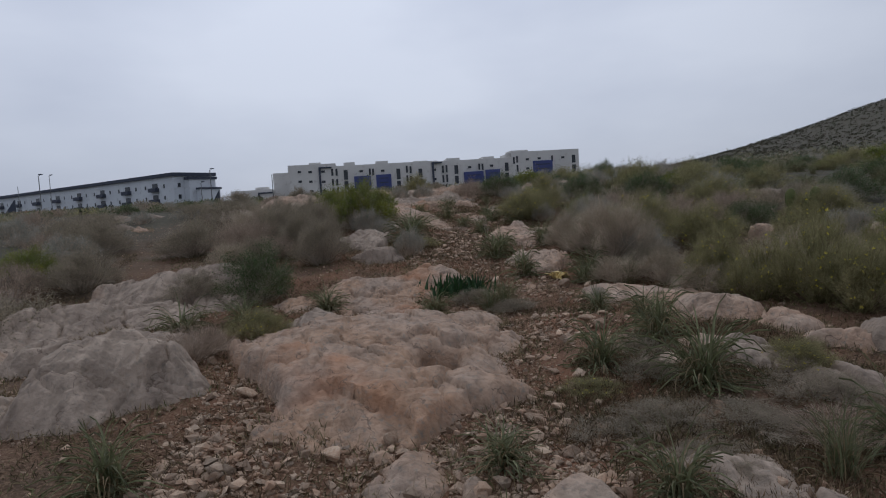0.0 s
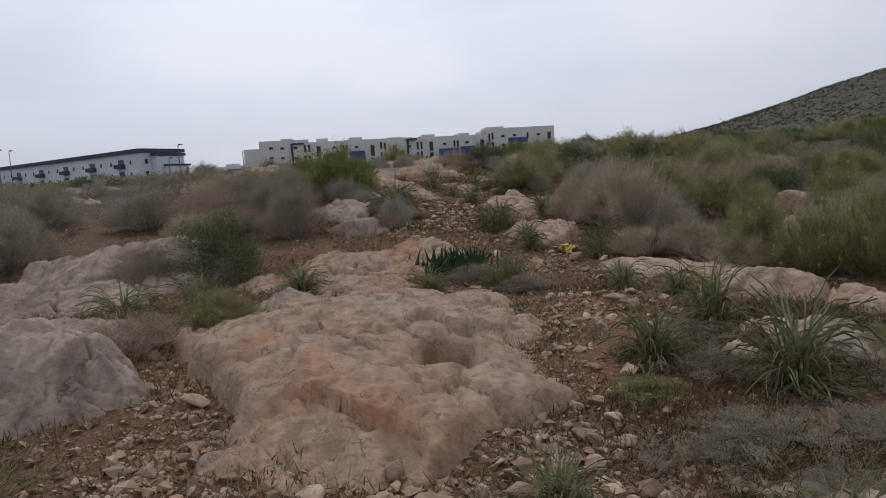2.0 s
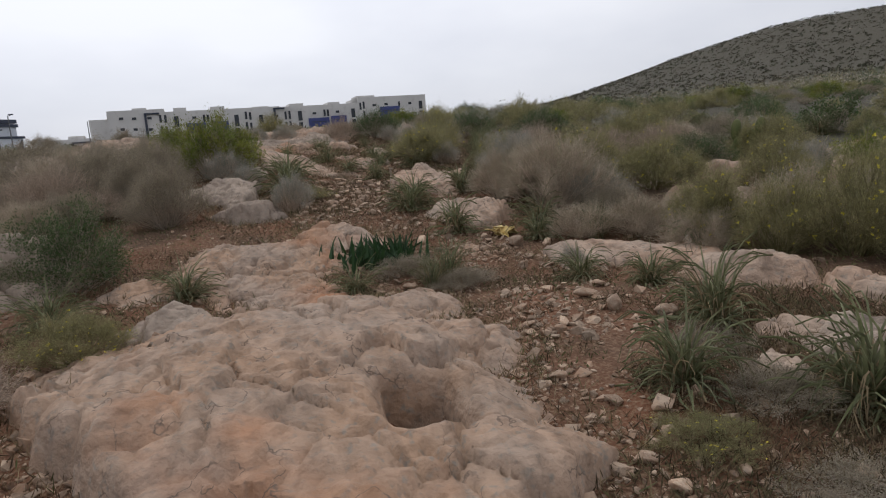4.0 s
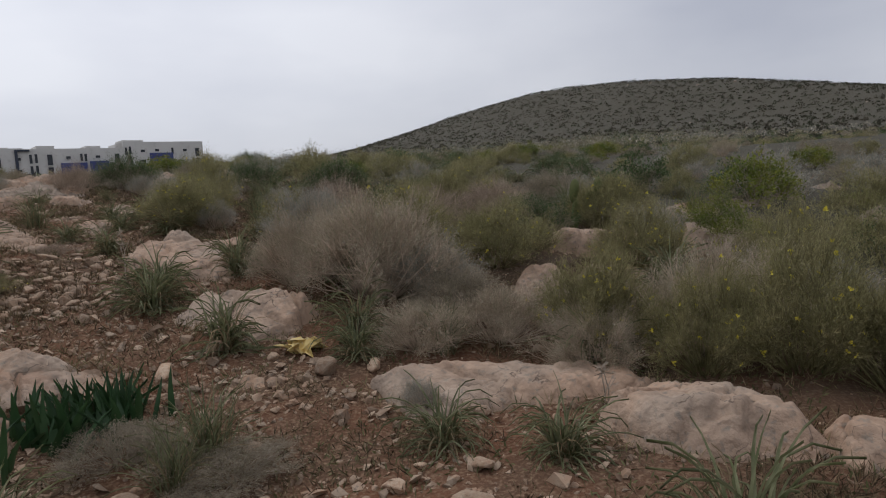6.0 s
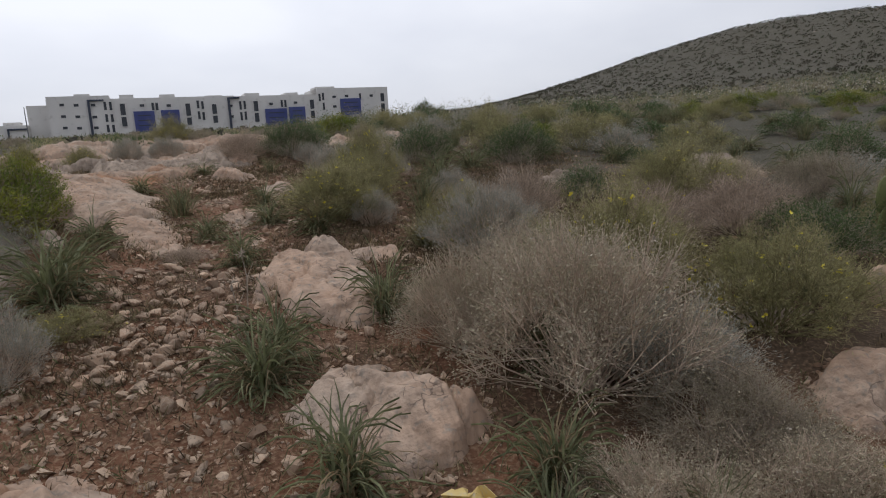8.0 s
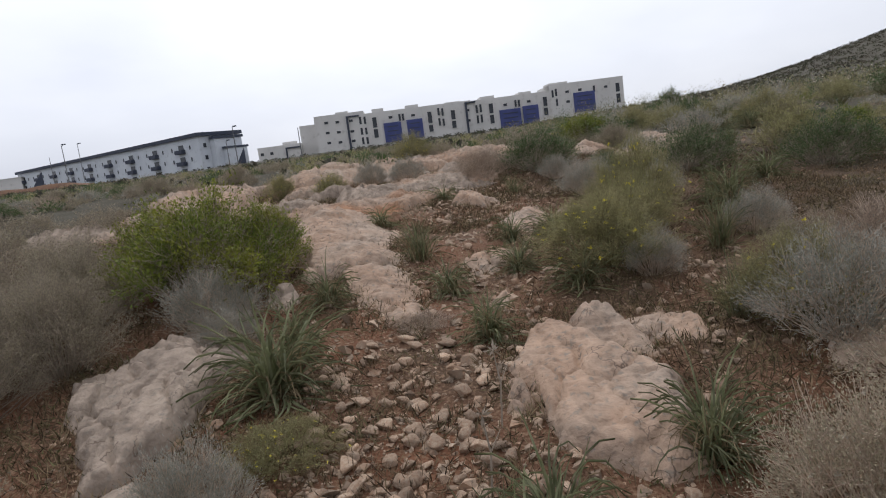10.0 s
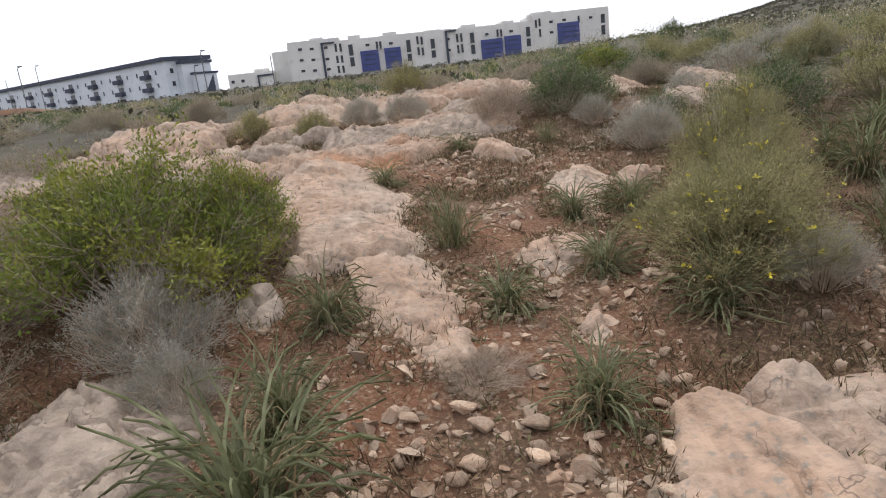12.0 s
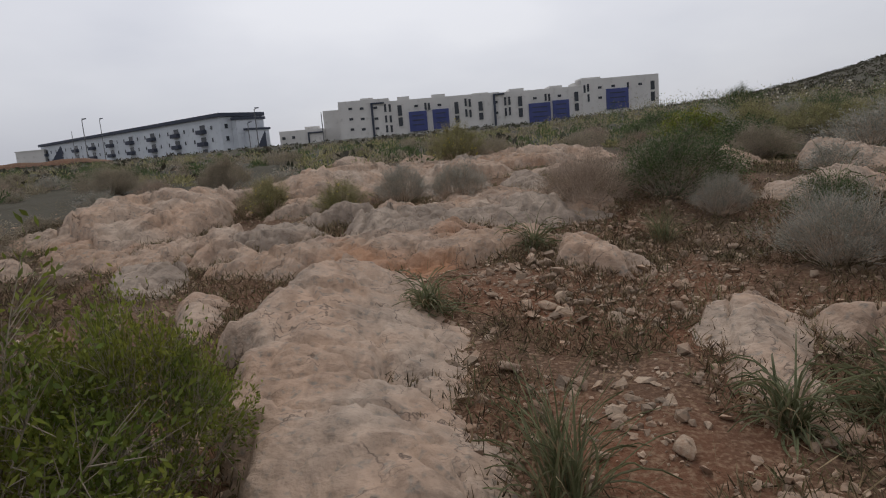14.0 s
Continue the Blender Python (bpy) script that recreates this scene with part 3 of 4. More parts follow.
def wedge_wall(x, y, width, z1):
    z0 = float(ground_z(x, y)) - 0.3
    co = [(x, y, z0), (x + width, y, z0), (x + width, y, z1), (x, y + 0.4, z0), (x + width, y + 0.4, z0), (x + width, y + 0.4, z1)]
    me = mesh_of("ramp_wall", co, [(0, 1, 2), (5, 4, 3), (0, 3, 4, 1), (1, 4, 5, 2), (2, 5, 3, 0)], NAVY, False)
    tagged(new("ramp_wall", me), "slate-coloured sloping ramp wall on the ridge", "wall", "ridge ramp walls")


ridge_block()
low_block()
terrace_block()
for spec in ((-51.3, 150, 13.3, 1), (-59, 165, 11.4, 1), (-90.4, 150, 14.4, 1), (-111.7, 190, 17.6, 1), (-127.5, 200, 15.7, 0), (-41.8, 168, 12.5, 0)):
    street_lamp(*spec)
wedge_wall(-52.2, 150, 2.6, 8.6)
wedge_wall(-100.7, 150, 4.2, 9.2)
low = new("low_building", None)
low.location = (-172, 232, 0)
tagged(low, "plain white low house at the end of the ridge", "building")
part("wall", box_mesh("wall", 0, 11, 0, 8, 0, 12.4, RENDER), low)
part("roof_edge", box_mesh("roof_edge", -0.2, 11.2, -0.2, 8.2, 12.4, 12.7, RENDER), low)
bank_x, bank_y = np.linspace(-120, -66, 60), np.linspace(119, 123, 8)
tagged(new("earth_bank", grid_mesh("earth_bank", bank_x, bank_y, lambda x, y: ground_z(x, y) - 0.3 + (1.3 + 0.2 * relief(x, y, 4, 9)) * np.clip((y - 119) / 1.2, 0, 1)
           * np.clip((-66 - x) / 6, 0, 1), BANK)), "low bank of bare red earth below the houses", "bank", kind="structure")

# ---- limestone outcrops ----
# first slab with its hollow, and the rocks round it
outcrop(-0.36, 7.0, 3.8, 2.3, -77, 0.3, RUST, "broad rust-stained limestone slab with a hollow", hollow=(0.12, 6.58, 0.14, 0.55), rough=0.75, seed=31)
outcrop(0.5, 7.6, 1.3, 0.9, -60, 0.16, RUST, flat=2.5)
outcrop(-0.92, 5.5, 0.5, 0.36, 15, 0.1, RUST, flat=2.4)
outcrop(-1.25, 8.5, 1.1, 0.6, -80, 0.36, GREY)
outcrop(-0.72, 10.05, 1.8, 1.4, -12, 0.13, RUST, flat=2.5, rough=1.2)
outcrop(-0.44, 9.2, 1.8, 0.8, -36, 0.14, RUST, rough=1.3)
outcrop(0.10, 10.75, 0.9, 0.5, -15, 0.2, LIME)
outcrop(-2.42, 6.2, 1.6, 0.95, 32, 0.48, GREY, "rounded grey limestone boulder with a pale broken end", flat=3.5)
outcrop(-3.15, 7.5, 1.9, 1.1, 22, 0.42, GREY)
outcrop(-4.7, 8.9, 2.3, 1.6, 50, 0.42, GREY)
outcrop(-3.7, 10.6, 2.4, 1.5, 12, 0.4, GREY)
outcrop(-3.5, 9.3, 1.5, 0.9, 14, 0.3, GREY)
outcrop(-2.7, 9.9, 1.1, 0.7, 20, 0.28, GREY)
outcrop(-4.4, 6.9, 1.5, 1.1, 45, 0.4, GREY)
outcrop(-3.5, 5.9, 1.6, 1.0, 55, 0.35, GREY)
outcrop(-5.4, 6.6, 1.6, 1.2, 40, 0.35, GREY)
outcrop(-1.62, 7.25, 0.34, 0.26, 10, 0.2, RUST, flat=4)
outcrop(-1.3, 7.35, 0.4, 0.26, 15, 0.2, RUST, flat=4)
outcrop(-0.1, 4.95, 0.62, 0.6, -10, 0.12, RUST, flat=2.4)
outcrop(0.30, 4.75, 0.22, 0.34, 0, 0.17, LIME)
outcrop(0.78, 4.45, 0.72, 0.55, -12, 0.16, LIME)
outcrop(1.78, 4.7, 1.25, 0.5, -50, 0.14, GREY)
outcrop(-1.45, 7.95, 1.2, 0.7, 20, 0.16, RUST, flat=2.5)
outcrop(0.45, 8.45, 0.9, 0.8, 0, 0.12, RUST, flat=2.4)
outcrop(-1.7, 9.6, 1.0, 0.7, 15, 0.2, RUST, flat=2.5)
# ledge to the right
outcrop(2.62, 8.98, 1.8, 0.5, -36, 0.15, LIME, "long pale limestone ledge across the slope", flat=4, rough=0.5)
outcrop(3.02, 7.98, 1.1, 0.72, -44, 0.25, LIME, "cracked pale limestone block of the ledge", flat=4, rough=0.6)
outcrop(3.42, 7.32, 0.65, 0.5, -55, 0.25, LIME, flat=4)
outcrop(3.6, 6.75, 0.9, 0.5, -50, 0.22, LIME, flat=4)
outcrop(4.1, 6.4, 1.1, 0.6, -45, 0.22, GREY, flat=3.5)
outcrop(2.42, 6.8, 0.6, 0.42, -38, 0.18, LIME, flat=3.5)
outcrop(2.72, 6.4, 0.95, 0.5, -48, 0.2, GREY)
outcrop(3.0, 5.8, 0.9, 0.6, -40, 0.2, GREY)
outcrop(2.0, 6.5, 0.45, 0.3, 20, 0.12, LIME)
outcrop(3.4, 10.3, 0.6, 0.35, -30, 0.15, LIME)
outcrop(4.75, 10.0, 0.95, 0.7, -20, 0.12, LIME, flat=2.5)
# rocks that climb along the path
outcrop(-0.8, 11.9, 1.0, 0.7, -15, 0.32, GREY)
outcrop(1.41, 9.87, 0.52, 0.3, -40, 0.1, RUST)
outcrop(1.64, 10.85, 1.0, 0.68, -40, 0.32, LIME, "rounded pale limestone boulder behind a grass tuft", rough=0.6)
outcrop(1.66, 11.4, 0.62, 0.46, -12, 0.14, LIME)
outcrop(1.76, 13.35, 0.62, 0.45, -70, 0.24, LIME)
outcrop(4.65, 11.7, 0.8, 0.5, -30, 0.28, GREY)
outcrop(4.02, 10.3, 0.64, 0.52, 40, 0.32, LIME, "pale cracked limestone boulder among dry shrubs", flat=3.5)
outcrop(4.48, 9.9, 0.5, 0.42, 36, 0.28, LIME, flat=3.5)
outcrop(4.2, 11.1, 0.6, 0.36, -27, 0.3, GREY)
outcrop(5.45, 10.85, 1.3, 0.65, -28, 0.26, LIME, flat=4)
outcrop(6.9, 10.4, 1.3, 0.6, -30, 0.3, LIME, flat=4)
outcrop(0.22, 10.5, 1.25, 0.5, -24, 0.2, RUST)
outcrop(2.95, 12.9, 0.7, 0.42, 40, 0.18, LIME)
outcrop(-1.15, 13.3, 2.1, 0.95, -79, 0.2, GREY, "furrowed grey limestone slab beside a large tuft", rough=1.3)
outcrop(1.52, 12.8, 1.65, 0.68, -72, 0.2, LIME, "smooth buff limestone slab with fine cracks", flat=3.4, rough=0.45, seed=52)
outcrop(2.05, 13.5, 0.7, 0.5, -35, 0.3, LIME)
outcrop(1.12, 12.7, 0.38, 0.15, -85, 0.14, LIME, flat=4)
outcrop(-0.58, 16.7, 3.5, 1.3, -79, 0.34, LIME, "large smooth buff limestone dome with vertical cracks", rough=0.5, seed=77)
outcrop(0.2, 14.65, 1.9, 0.42, -72, 0.12, LIME, rough=0.5, seed=23)
outcrop(-0.72, 14.75, 0.5, 0.3, -60, 0.16, GREY)
outcrop(1.5, 16.55, 1.75, 0.58, 84, 0.22, LIME, rough=0.7)
outcrop(2.05, 16.85, 0.6, 0.35, 60, 0.2, LIME)
outcrop(1.08, 15.15, 0.85, 0.45, 69, 0.1, LIME, flat=2.4)
outcrop(1.15, 14.24, 0.46, 0.32, -80, 0.08, LIME, flat=2.4)
outcrop(1.0, 18.3, 1.35, 0.6, -75, 0.26, LIME)
outcrop(-1.8, 17.55, 1.1, 0.45, -60, 0.12, LIME, flat=2.5)
outcrop(-1.2, 15.9, 0.6, 0.4, 20, 0.2, LIME)
outcrop(-2.8, 18.65, 1.4, 0.6, -54, 0.24, GREY)
outcrop(-0.85, 18.95, 3.0, 1.3, 3, 0.2, RUST, rough=1.5)
outcrop(-4.1, 21.3, 3.4, 2.0, -69, 0.36, LIME, rough=1.5)
outcrop(-5.6, 19.3, 1.8, 1.2, -10, 0.25, GREY, rough=1.5)
outcrop(-2.2, 23.4, 3.2, 1.8, -84, 0.4, LIME, rough=1.4)
outcrop(-0.4, 23.6, 2.0, 1.6, 0, 0.3, LIME)
outcrop(0.3, 20.3, 1.6, 0.9, -12, 0.16, RUST, rough=1.5)
outcrop(-2.0, 21.4, 1.6, 0.9, 10, 0.2, LIME)
outcrop(3.35, 20.0, 1.5, 0.9, 20, 0.24, LIME)
outcrop(1.3, 25.2, 2.0, 0.9, -5, 0.35, LIME)
outcrop(4.6, 21.8, 1.5, 0.8, -25, 0.32, LIME)
outcrop(3.2, 22.0, 1.3, 0.6, 30, 0.28, LIME)
g = np.random.default_rng(44)
for k in range(34):
    px, py = g.uniform(-5.5, 1.2), g.uniform(18.3, 26)
    outcrop(px, py, g.uniform(0.8, 2.2), g.uniform(0.5, 1.1), g.uniform(-25, 15), g.uniform(0.1, 0.25), (LIME, RUST, LIME, GREY)[k % 4], rough=1.6)
rng = np.random.default_rng(5)
for k in range(46):
    px, py = rng.uniform(-16, 14), rng.uniform(9, 28)
    if -3.2 < px < 5 and py < 20 or (px > 5 and rng.random() < 0.55):
        continue
    outcrop(px, py, rng.uniform(0.6, 1.7), rng.uniform(0.4, 0.9), rng.uniform(-50, 20), rng.uniform(0.18, 0.4), (GREY, LIME)[k % 2])


# ---- loose stones ----
def pebble(rng, n=1):
    """An angular fragment: the hull of a few random points on a flattened ball."""
    p = rng.normal(size=(9 if n == 1 else 15, 3))
    p /= np.linalg.norm(p, axis=1, keepdims=True)
    p *= rng.uniform(0.75, 1.0, (len(p), 1)) * 0.55 * np.array([1.0, rng.uniform(0.6, 0.95), rng.uniform(0.4, 0.75)])
    bm = bmesh.new()
    for q in p:
        bm.verts.new(q)
    hull = bmesh.ops.convex_hull(bm, input=bm.verts[:])
    bmesh.ops.delete(bm, geom=[v for v in bm.verts if not v.link_faces], context="VERTS")
    if n > 1:
        bmesh.ops.bevel(bm, geom=bm.edges[:], offset=0.035, segments=1, affect="EDGES")
    bmesh.ops.triangulate(bm, faces=bm.faces[:])
    bm.verts.index_update()
    co = np.array([v.co for v in bm.verts])
    fa = np.array([[v.index for v in f.verts] for f in bm.faces])
    bm.free()
    return co, fa


rng = np.random.default_rng(21)
FINE = [pebble(rng) for _ in range(10)]
GOOD = [pebble(rng, 2) for _ in range(8)]


def track_x(y):
    """The middle of the rubble-strewn track."""
    return np.interp(y, (0, 4, 7, 9, 11, 13, 15, 17, 19, 24), (0.3, 0.6, 1.25, 1.3, 0.75, 0.5, 0.65, 0.7, 0.5, 0.0))


def scatter(rng, n, reach, y0, y1):
    y = rng.uniform(y0, y1, n)
    x = track_x(y) + rng.normal(0, reach, n)
    ok = relief(x, y, 0.7, 31) + 0.6 * relief(x, y, 0.25, 32) > rng.uniform(-0.9, 0.5, n)
    return x[ok], y[ok]


def joined(shapes, rng, xs, ys, sizes, sink):
    co, fa, b = [], [], 0
    zs = ground_z(xs, ys)
    for x, y, z, s in zip(xs, ys, zs, sizes):
        c, f = shapes[rng.integers(len(shapes))]
        a, k = rng.uniform(0, 6.28), rng.uniform(-0.4, 0.4)
        R = np.array(Euler((k, rng.uniform(-0.4, 0.4), a)).to_matrix())
        p = c @ R.T * s
        co.append(p + (x, y, z - p[:, 2].min() - sink * s))
        fa.append(f + b)
        b += len(c)
    return np.concatenate(co), np.concatenate(fa)


px, py = scatter(rng, 36000, 0.8, 2.5, 21)
gx, gy = rng.normal(-1.3, 0.3, 3500), rng.uniform(4.4, 8.6, 3500)
hx, hy = rng.uniform(-1.6, 1.4, 4200), rng.uniform(3.6, 5.7, 4200)
px, py = np.concatenate([px, gx, hx]), np.concatenate([py, gy, hy])
me = mesh_of("gravel", *joined(FINE, rng, px, py, np.clip(rng.lognormal(-3.5, 0.66, len(px)), 0.01, 0.15), 0.2), RUBBLE, False)
tagged(new("gravel", me), "angular buff and reddish limestone gravel on the track", "gravel", kind="stuff")
px, py = rng.uniform(-7, 8, 17000), rng.uniform(3, 26, 17000)
me = mesh_of("scattered_gravel", *joined(FINE, rng, px, py, np.clip(rng.lognormal(-3.5, 0.55, len(px)), 0.01, 0.1), 0.25), RUBBLE, False)
tagged(new("scattered_gravel", me), "scattered limestone fragments between the shrubs", "gravel", kind="stuff")
STONES = [mesh_of("stone", c, f, RUBBLE, False) for c, f in GOOD]


def stone(x, y, s, k):
    ob = new("stone", STONES[k % len(STONES)])
    ob.location = (x, y, float(ground_z(x, y)) + 0.14 * s)
    ob.rotation_euler, ob.scale = (0.3 * math.sin(k * 3.1), 0.3 * math.cos(k * 1.7), k * 2.4), (s, s, s)
    return tagged(ob, "loose angular buff limestone rock on the track", "stone", "loose stones on the track")


for k, (x, y, s) in enumerate(((0.75, 5.62, 0.16), (1.72, 8.1, 0.2), (1.95, 8.35, 0.16), (1.75, 7.75, 0.22), (2.0, 7.5, 0.2), (1.55, 8.45, 0.14), (1.83, 9.83, 0.24), (2.1, 9.7, 0.18),
                               (-1.2, 5.7, 0.14), (-1.35, 6.2, 0.2), (-1.1, 6.6, 0.22), (-0.2, 5.35, 0.18), (0.35, 5.1, 0.2), (-0.55, 5.2, 0.2), (1.3, 10.45, 0.2), (0.95, 10.3, 0.22),
                               (-0.15, 12.5, 0.16), (0.1, 12.45, 0.14), (0.0, 12.75, 0.13), (-0.3, 12.3, 0.15), (0.2, 12.6, 0.1), (0.35, 12.5, 0.12), (1.9, 16.0, 0.2), (2.2, 16.3, 0.25))):
    stone(x, y, s, k)
px, py = scatter(rng, 620, 0.75, 3.2, 20)
more_x, more_y = scatter(rng, 260, 0.5, 11.6, 14.2)
px, py = np.concatenate([px, more_x]), np.concatenate([py, more_y])
for k, (x, y) in enumerate(zip(px[-260:], py[-260:])):
    stone(float(x), float(y), float(rng.uniform(0.06, 0.15)), k)
px, py = px[:-260], py[:-260]
bx, by = rng.normal(2.55, 0.45, 160), rng.normal(14.2, 0.7, 160)
bx, by = np.concatenate([bx, rng.normal(-1.3, 0.22, 150), rng.uniform(-1, 1.2, 90)]), np.concatenate([by, rng.uniform(4.8, 8.4, 150), rng.uniform(4.2, 5.6, 90)])
px, py = np.concatenate([px, bx]), np.concatenate([py, by])
me = mesh_of("rubble", *joined(GOOD, rng, px, py, rng.uniform(0.05, 0.13, len(px)), 0.25), RUBBLE, False)
tagged(new("rubble", me), "fist-sized angular limestone rubble on the track", "rubble", kind="stuff")

# ---- plants ----
rng = np.random.default_rng(8)


def tuft_meshes(length, count, spread, droop, seed, width=0.011):
    g = np.random.default_rng(seed)
    green = mesh_of("foliage", *strips(blade_paths(g, count, length, spread, droop), g.uniform(0.7, 1.3, count) * width), BLADE)
    dry = mesh_of("withered_foliage", *strips(blade_paths(g, int(0.8 * count), length * 0.85, 1.15, droop * 1.5), g.uniform(0.4, 1.0, int(0.8 * count)) * width * 0.75), STRAW)
    return green, dry


TUFTS = [tuft_meshes(0.68, 140, 1.05, 0.46, 40, 0.022), tuft_meshes(0.66, 120, 1.1, 0.48, 41, 0.021), tuft_meshes(0.64, 150, 0.95, 0.42, 42, 0.02), tuft_meshes(0.62, 120, 1.05, 0.48, 43, 0.022), tuft_meshes(0.55, 90, 0.5, 0.2, 44, 0.013)]


def plant(name, meshes, label, category, group, x, y, sx, sz, turn):
    e = new(name)
    e.matrix_basis = Matrix.LocRotScale((x, y, float(ground_z(x, y)) - 0.01), Euler((0, 0, turn)), (sx, sx, sz))
    tagged(e, label, category, group)
    for me in meshes:
        tagged(part(me.name.split(".")[0], me, e), kind="stuff")
    return e


def tuft(x, y, w, h, k):
    plant("grass_tuft", TUFTS[k % len(TUFTS)], "arching asphodel tuft, grey-green with withered leaves", "grass tuft", "asphodel tufts", x, y, max(0.55, w / 0.85), max(0.55, h / 0.42), k * 1.9)


for k, s in enumerate(((-1.81, 4.97, .56, .36), (1.45, 6.5, .6, .42), (2.1, 6.0, .7, .52), (1.35, 4.55, .55, .4), (2.3, 4.7, .5, .4), (.49, 4.98, .3, .22), (1.98, 8.7, .5, .3), (-2.2, 9.0, .6, .34),
                       (-2.75, 8.5, .7, .4), (.95, 9.25, .62, .36), (2.15, 7.18, .62, .44), (2.33, 8.22, .5, .3), (1.08, 11.4, .6, .38), (2.26, 10.25, .6, .42), (2.66, 9.72, .48, .34), (1.38, 10.5, .56, .38),
                       (2.1, 9.95, .4, .3), (1.92, 12.1, .52, .4), (2.75, 4.9, .6, .42), (.75, 9.05, .5, .3))):
    tuft(*s, k)
for k, s in enumerate(((-.3, 13.1, .85, .52), (-.28, 14.5, .5, .38), (.42, 15.45, .62, .42), (1.0, 13.6, .36, .28), (.7, 14.6, .4, .28), (1.3, 14.9, .38, .26), (1.75, 14.3, .6, .36), (2.58, 13.48, .42, .4),
                       (-.24, 17.4, .36, .2), (1.3, 15.9, .26, .3), (1.75, 15.95, .46, .3), (.5, 18.7, .5, .3), (1.52, 18.7, .46, .28), (-.32, 13.6, .5, .35), (1.2, 11.65, .5, .4), (-1.3, 9.5, .5, .3),
                       (.1, 9.0, .4, .3), (3.0, 14.9, .6, .45), (3.6, 16.2, .6, .45))):
    tuft(*s, k + 2)

g = np.random.default_rng(77)
squill = [mesh_of("foliage", *strips(blade_paths(g, 70, 0.36, 0.5, 0.08, 0.15), g.uniform(0.035, 0.055, 70)), SQUILL)]
plant("squill_plant", squill, "dark green broad-leaved squill clump between stones", "plant", "squill plants", 0.36, 9.8, 1.15, 0.95, 0.3)
plant("squill_plant", squill, "dark green broad-leaved squill clump between stones", "plant", "squill plants", 0.62, 9.95, 0.85, 0.85, 2.0)


def shrub_meshes(kind, seed, far=False):
    g = np.random.default_rng(seed)
    stems, splits, tall, upright, leaf, twig, sizes, per, flowers = {
        "green": (90, 14, 0.62, 0.03, LEAF_GREEN, TWIG, (0.026, 0.010), 4, 0),
        "dark": (90, 13, 0.58, 0.02, LEAF_DARK, TWIG, (0.022, 0.009), 4, 0),
        "grey": (110, 10, 0.60, 0.10, LEAF_GREY, PALE_TWIG, (0.03, 0.0045), 5, 0),
        "olive": (120, 10, 0.70, 0.07, LEAF_OLIVE, OLIVE_STEM, (0.036, 0.0034), 6, 18),
        "dry": (150, 13, 0.60, 0.05, HEADS, PALE_TWIG, (0.013, 0.006), 3, 6),
        "red": (120, 11, 0.60, 0.07, LEAF_RED, PALE_TWIG, (0.02, 0.005), 4, 0),
        "brown": (120, 11, 0.60, 0.05, LEAF_BROWN, TWIG, (0.018, 0.006), 5, 0)}[kind]
    if far:
        stems, splits, per, sizes = 60, 9, 2, (sizes[0] * 1.7, sizes[1] * 2.3)
    seg, tips, ways = shrub_frame(g, stems, splits, 1.0, tall, upright)
    at, way = np.repeat(tips, per, 0), np.repeat(ways, per, 0)
    at = at + g.normal(0, 0.022, at.shape)
    at[:, 2] = np.maximum(at[:, 2], 0.01)
    way = way / (np.linalg.norm(way, axis=1, keepdims=True) + 1e-9) + g.normal(0, 0.6, way.shape)
    out = [mesh_of("branchwork", *twigs(seg), twig), mesh_of("foliage", *leaf_quads(g, at, way, *sizes), leaf, False)]
    if flowers and not far:
        f = tips[g.choice(len(tips), flowers * 3)]
        f = np.repeat(f, 5, 0)
        out.append(mesh_of("blossom", *leaf_quads(g, f + (0, 0, 0.01), g.normal(size=f.shape) + (0, 0, 0.6), 0.02, 0.017), YELLOW if kind == "olive" else WHITE_UMBEL, False))
    return out


KINDS = ("green", "dark", "grey", "olive", "dry", "red", "brown")
FAR_SHRUBS = {kind: [shrub_meshes(kind, 300 + 10 * i + j, True) for j in range(4)] for i, kind in enumerate(KINDS)}
SHRUBS = {kind: [shrub_meshes(kind, 100 + 10 * i + j) for j in range(3)] for i, kind in enumerate(KINDS)}
SHRUB_LABELS = {"green": "leafy bright green lentisk shrub beside the track", "dark": "dense dark green evergreen shrub among rocks", "grey": "grey-leaved woody shrub among the stones",
                "olive": "feathery olive-green shrub with yellow flowers", "dry": "tangled dry pale-twigged shrub with seed heads", "red": "reddish-brown dry feathery shrub",
                "brown": "low brown-green thorny shrub on stony ground"}


def shrub(kind, x, y, w, h, k, far=False):
    plant(kind_name[kind], FAR_SHRUBS[kind][k % 4] if far else SHRUBS[kind][k % 3], SHRUB_LABELS[kind], "shrub", kind + " shrubs", x, y, w, h / 0.62, k * 2.1)


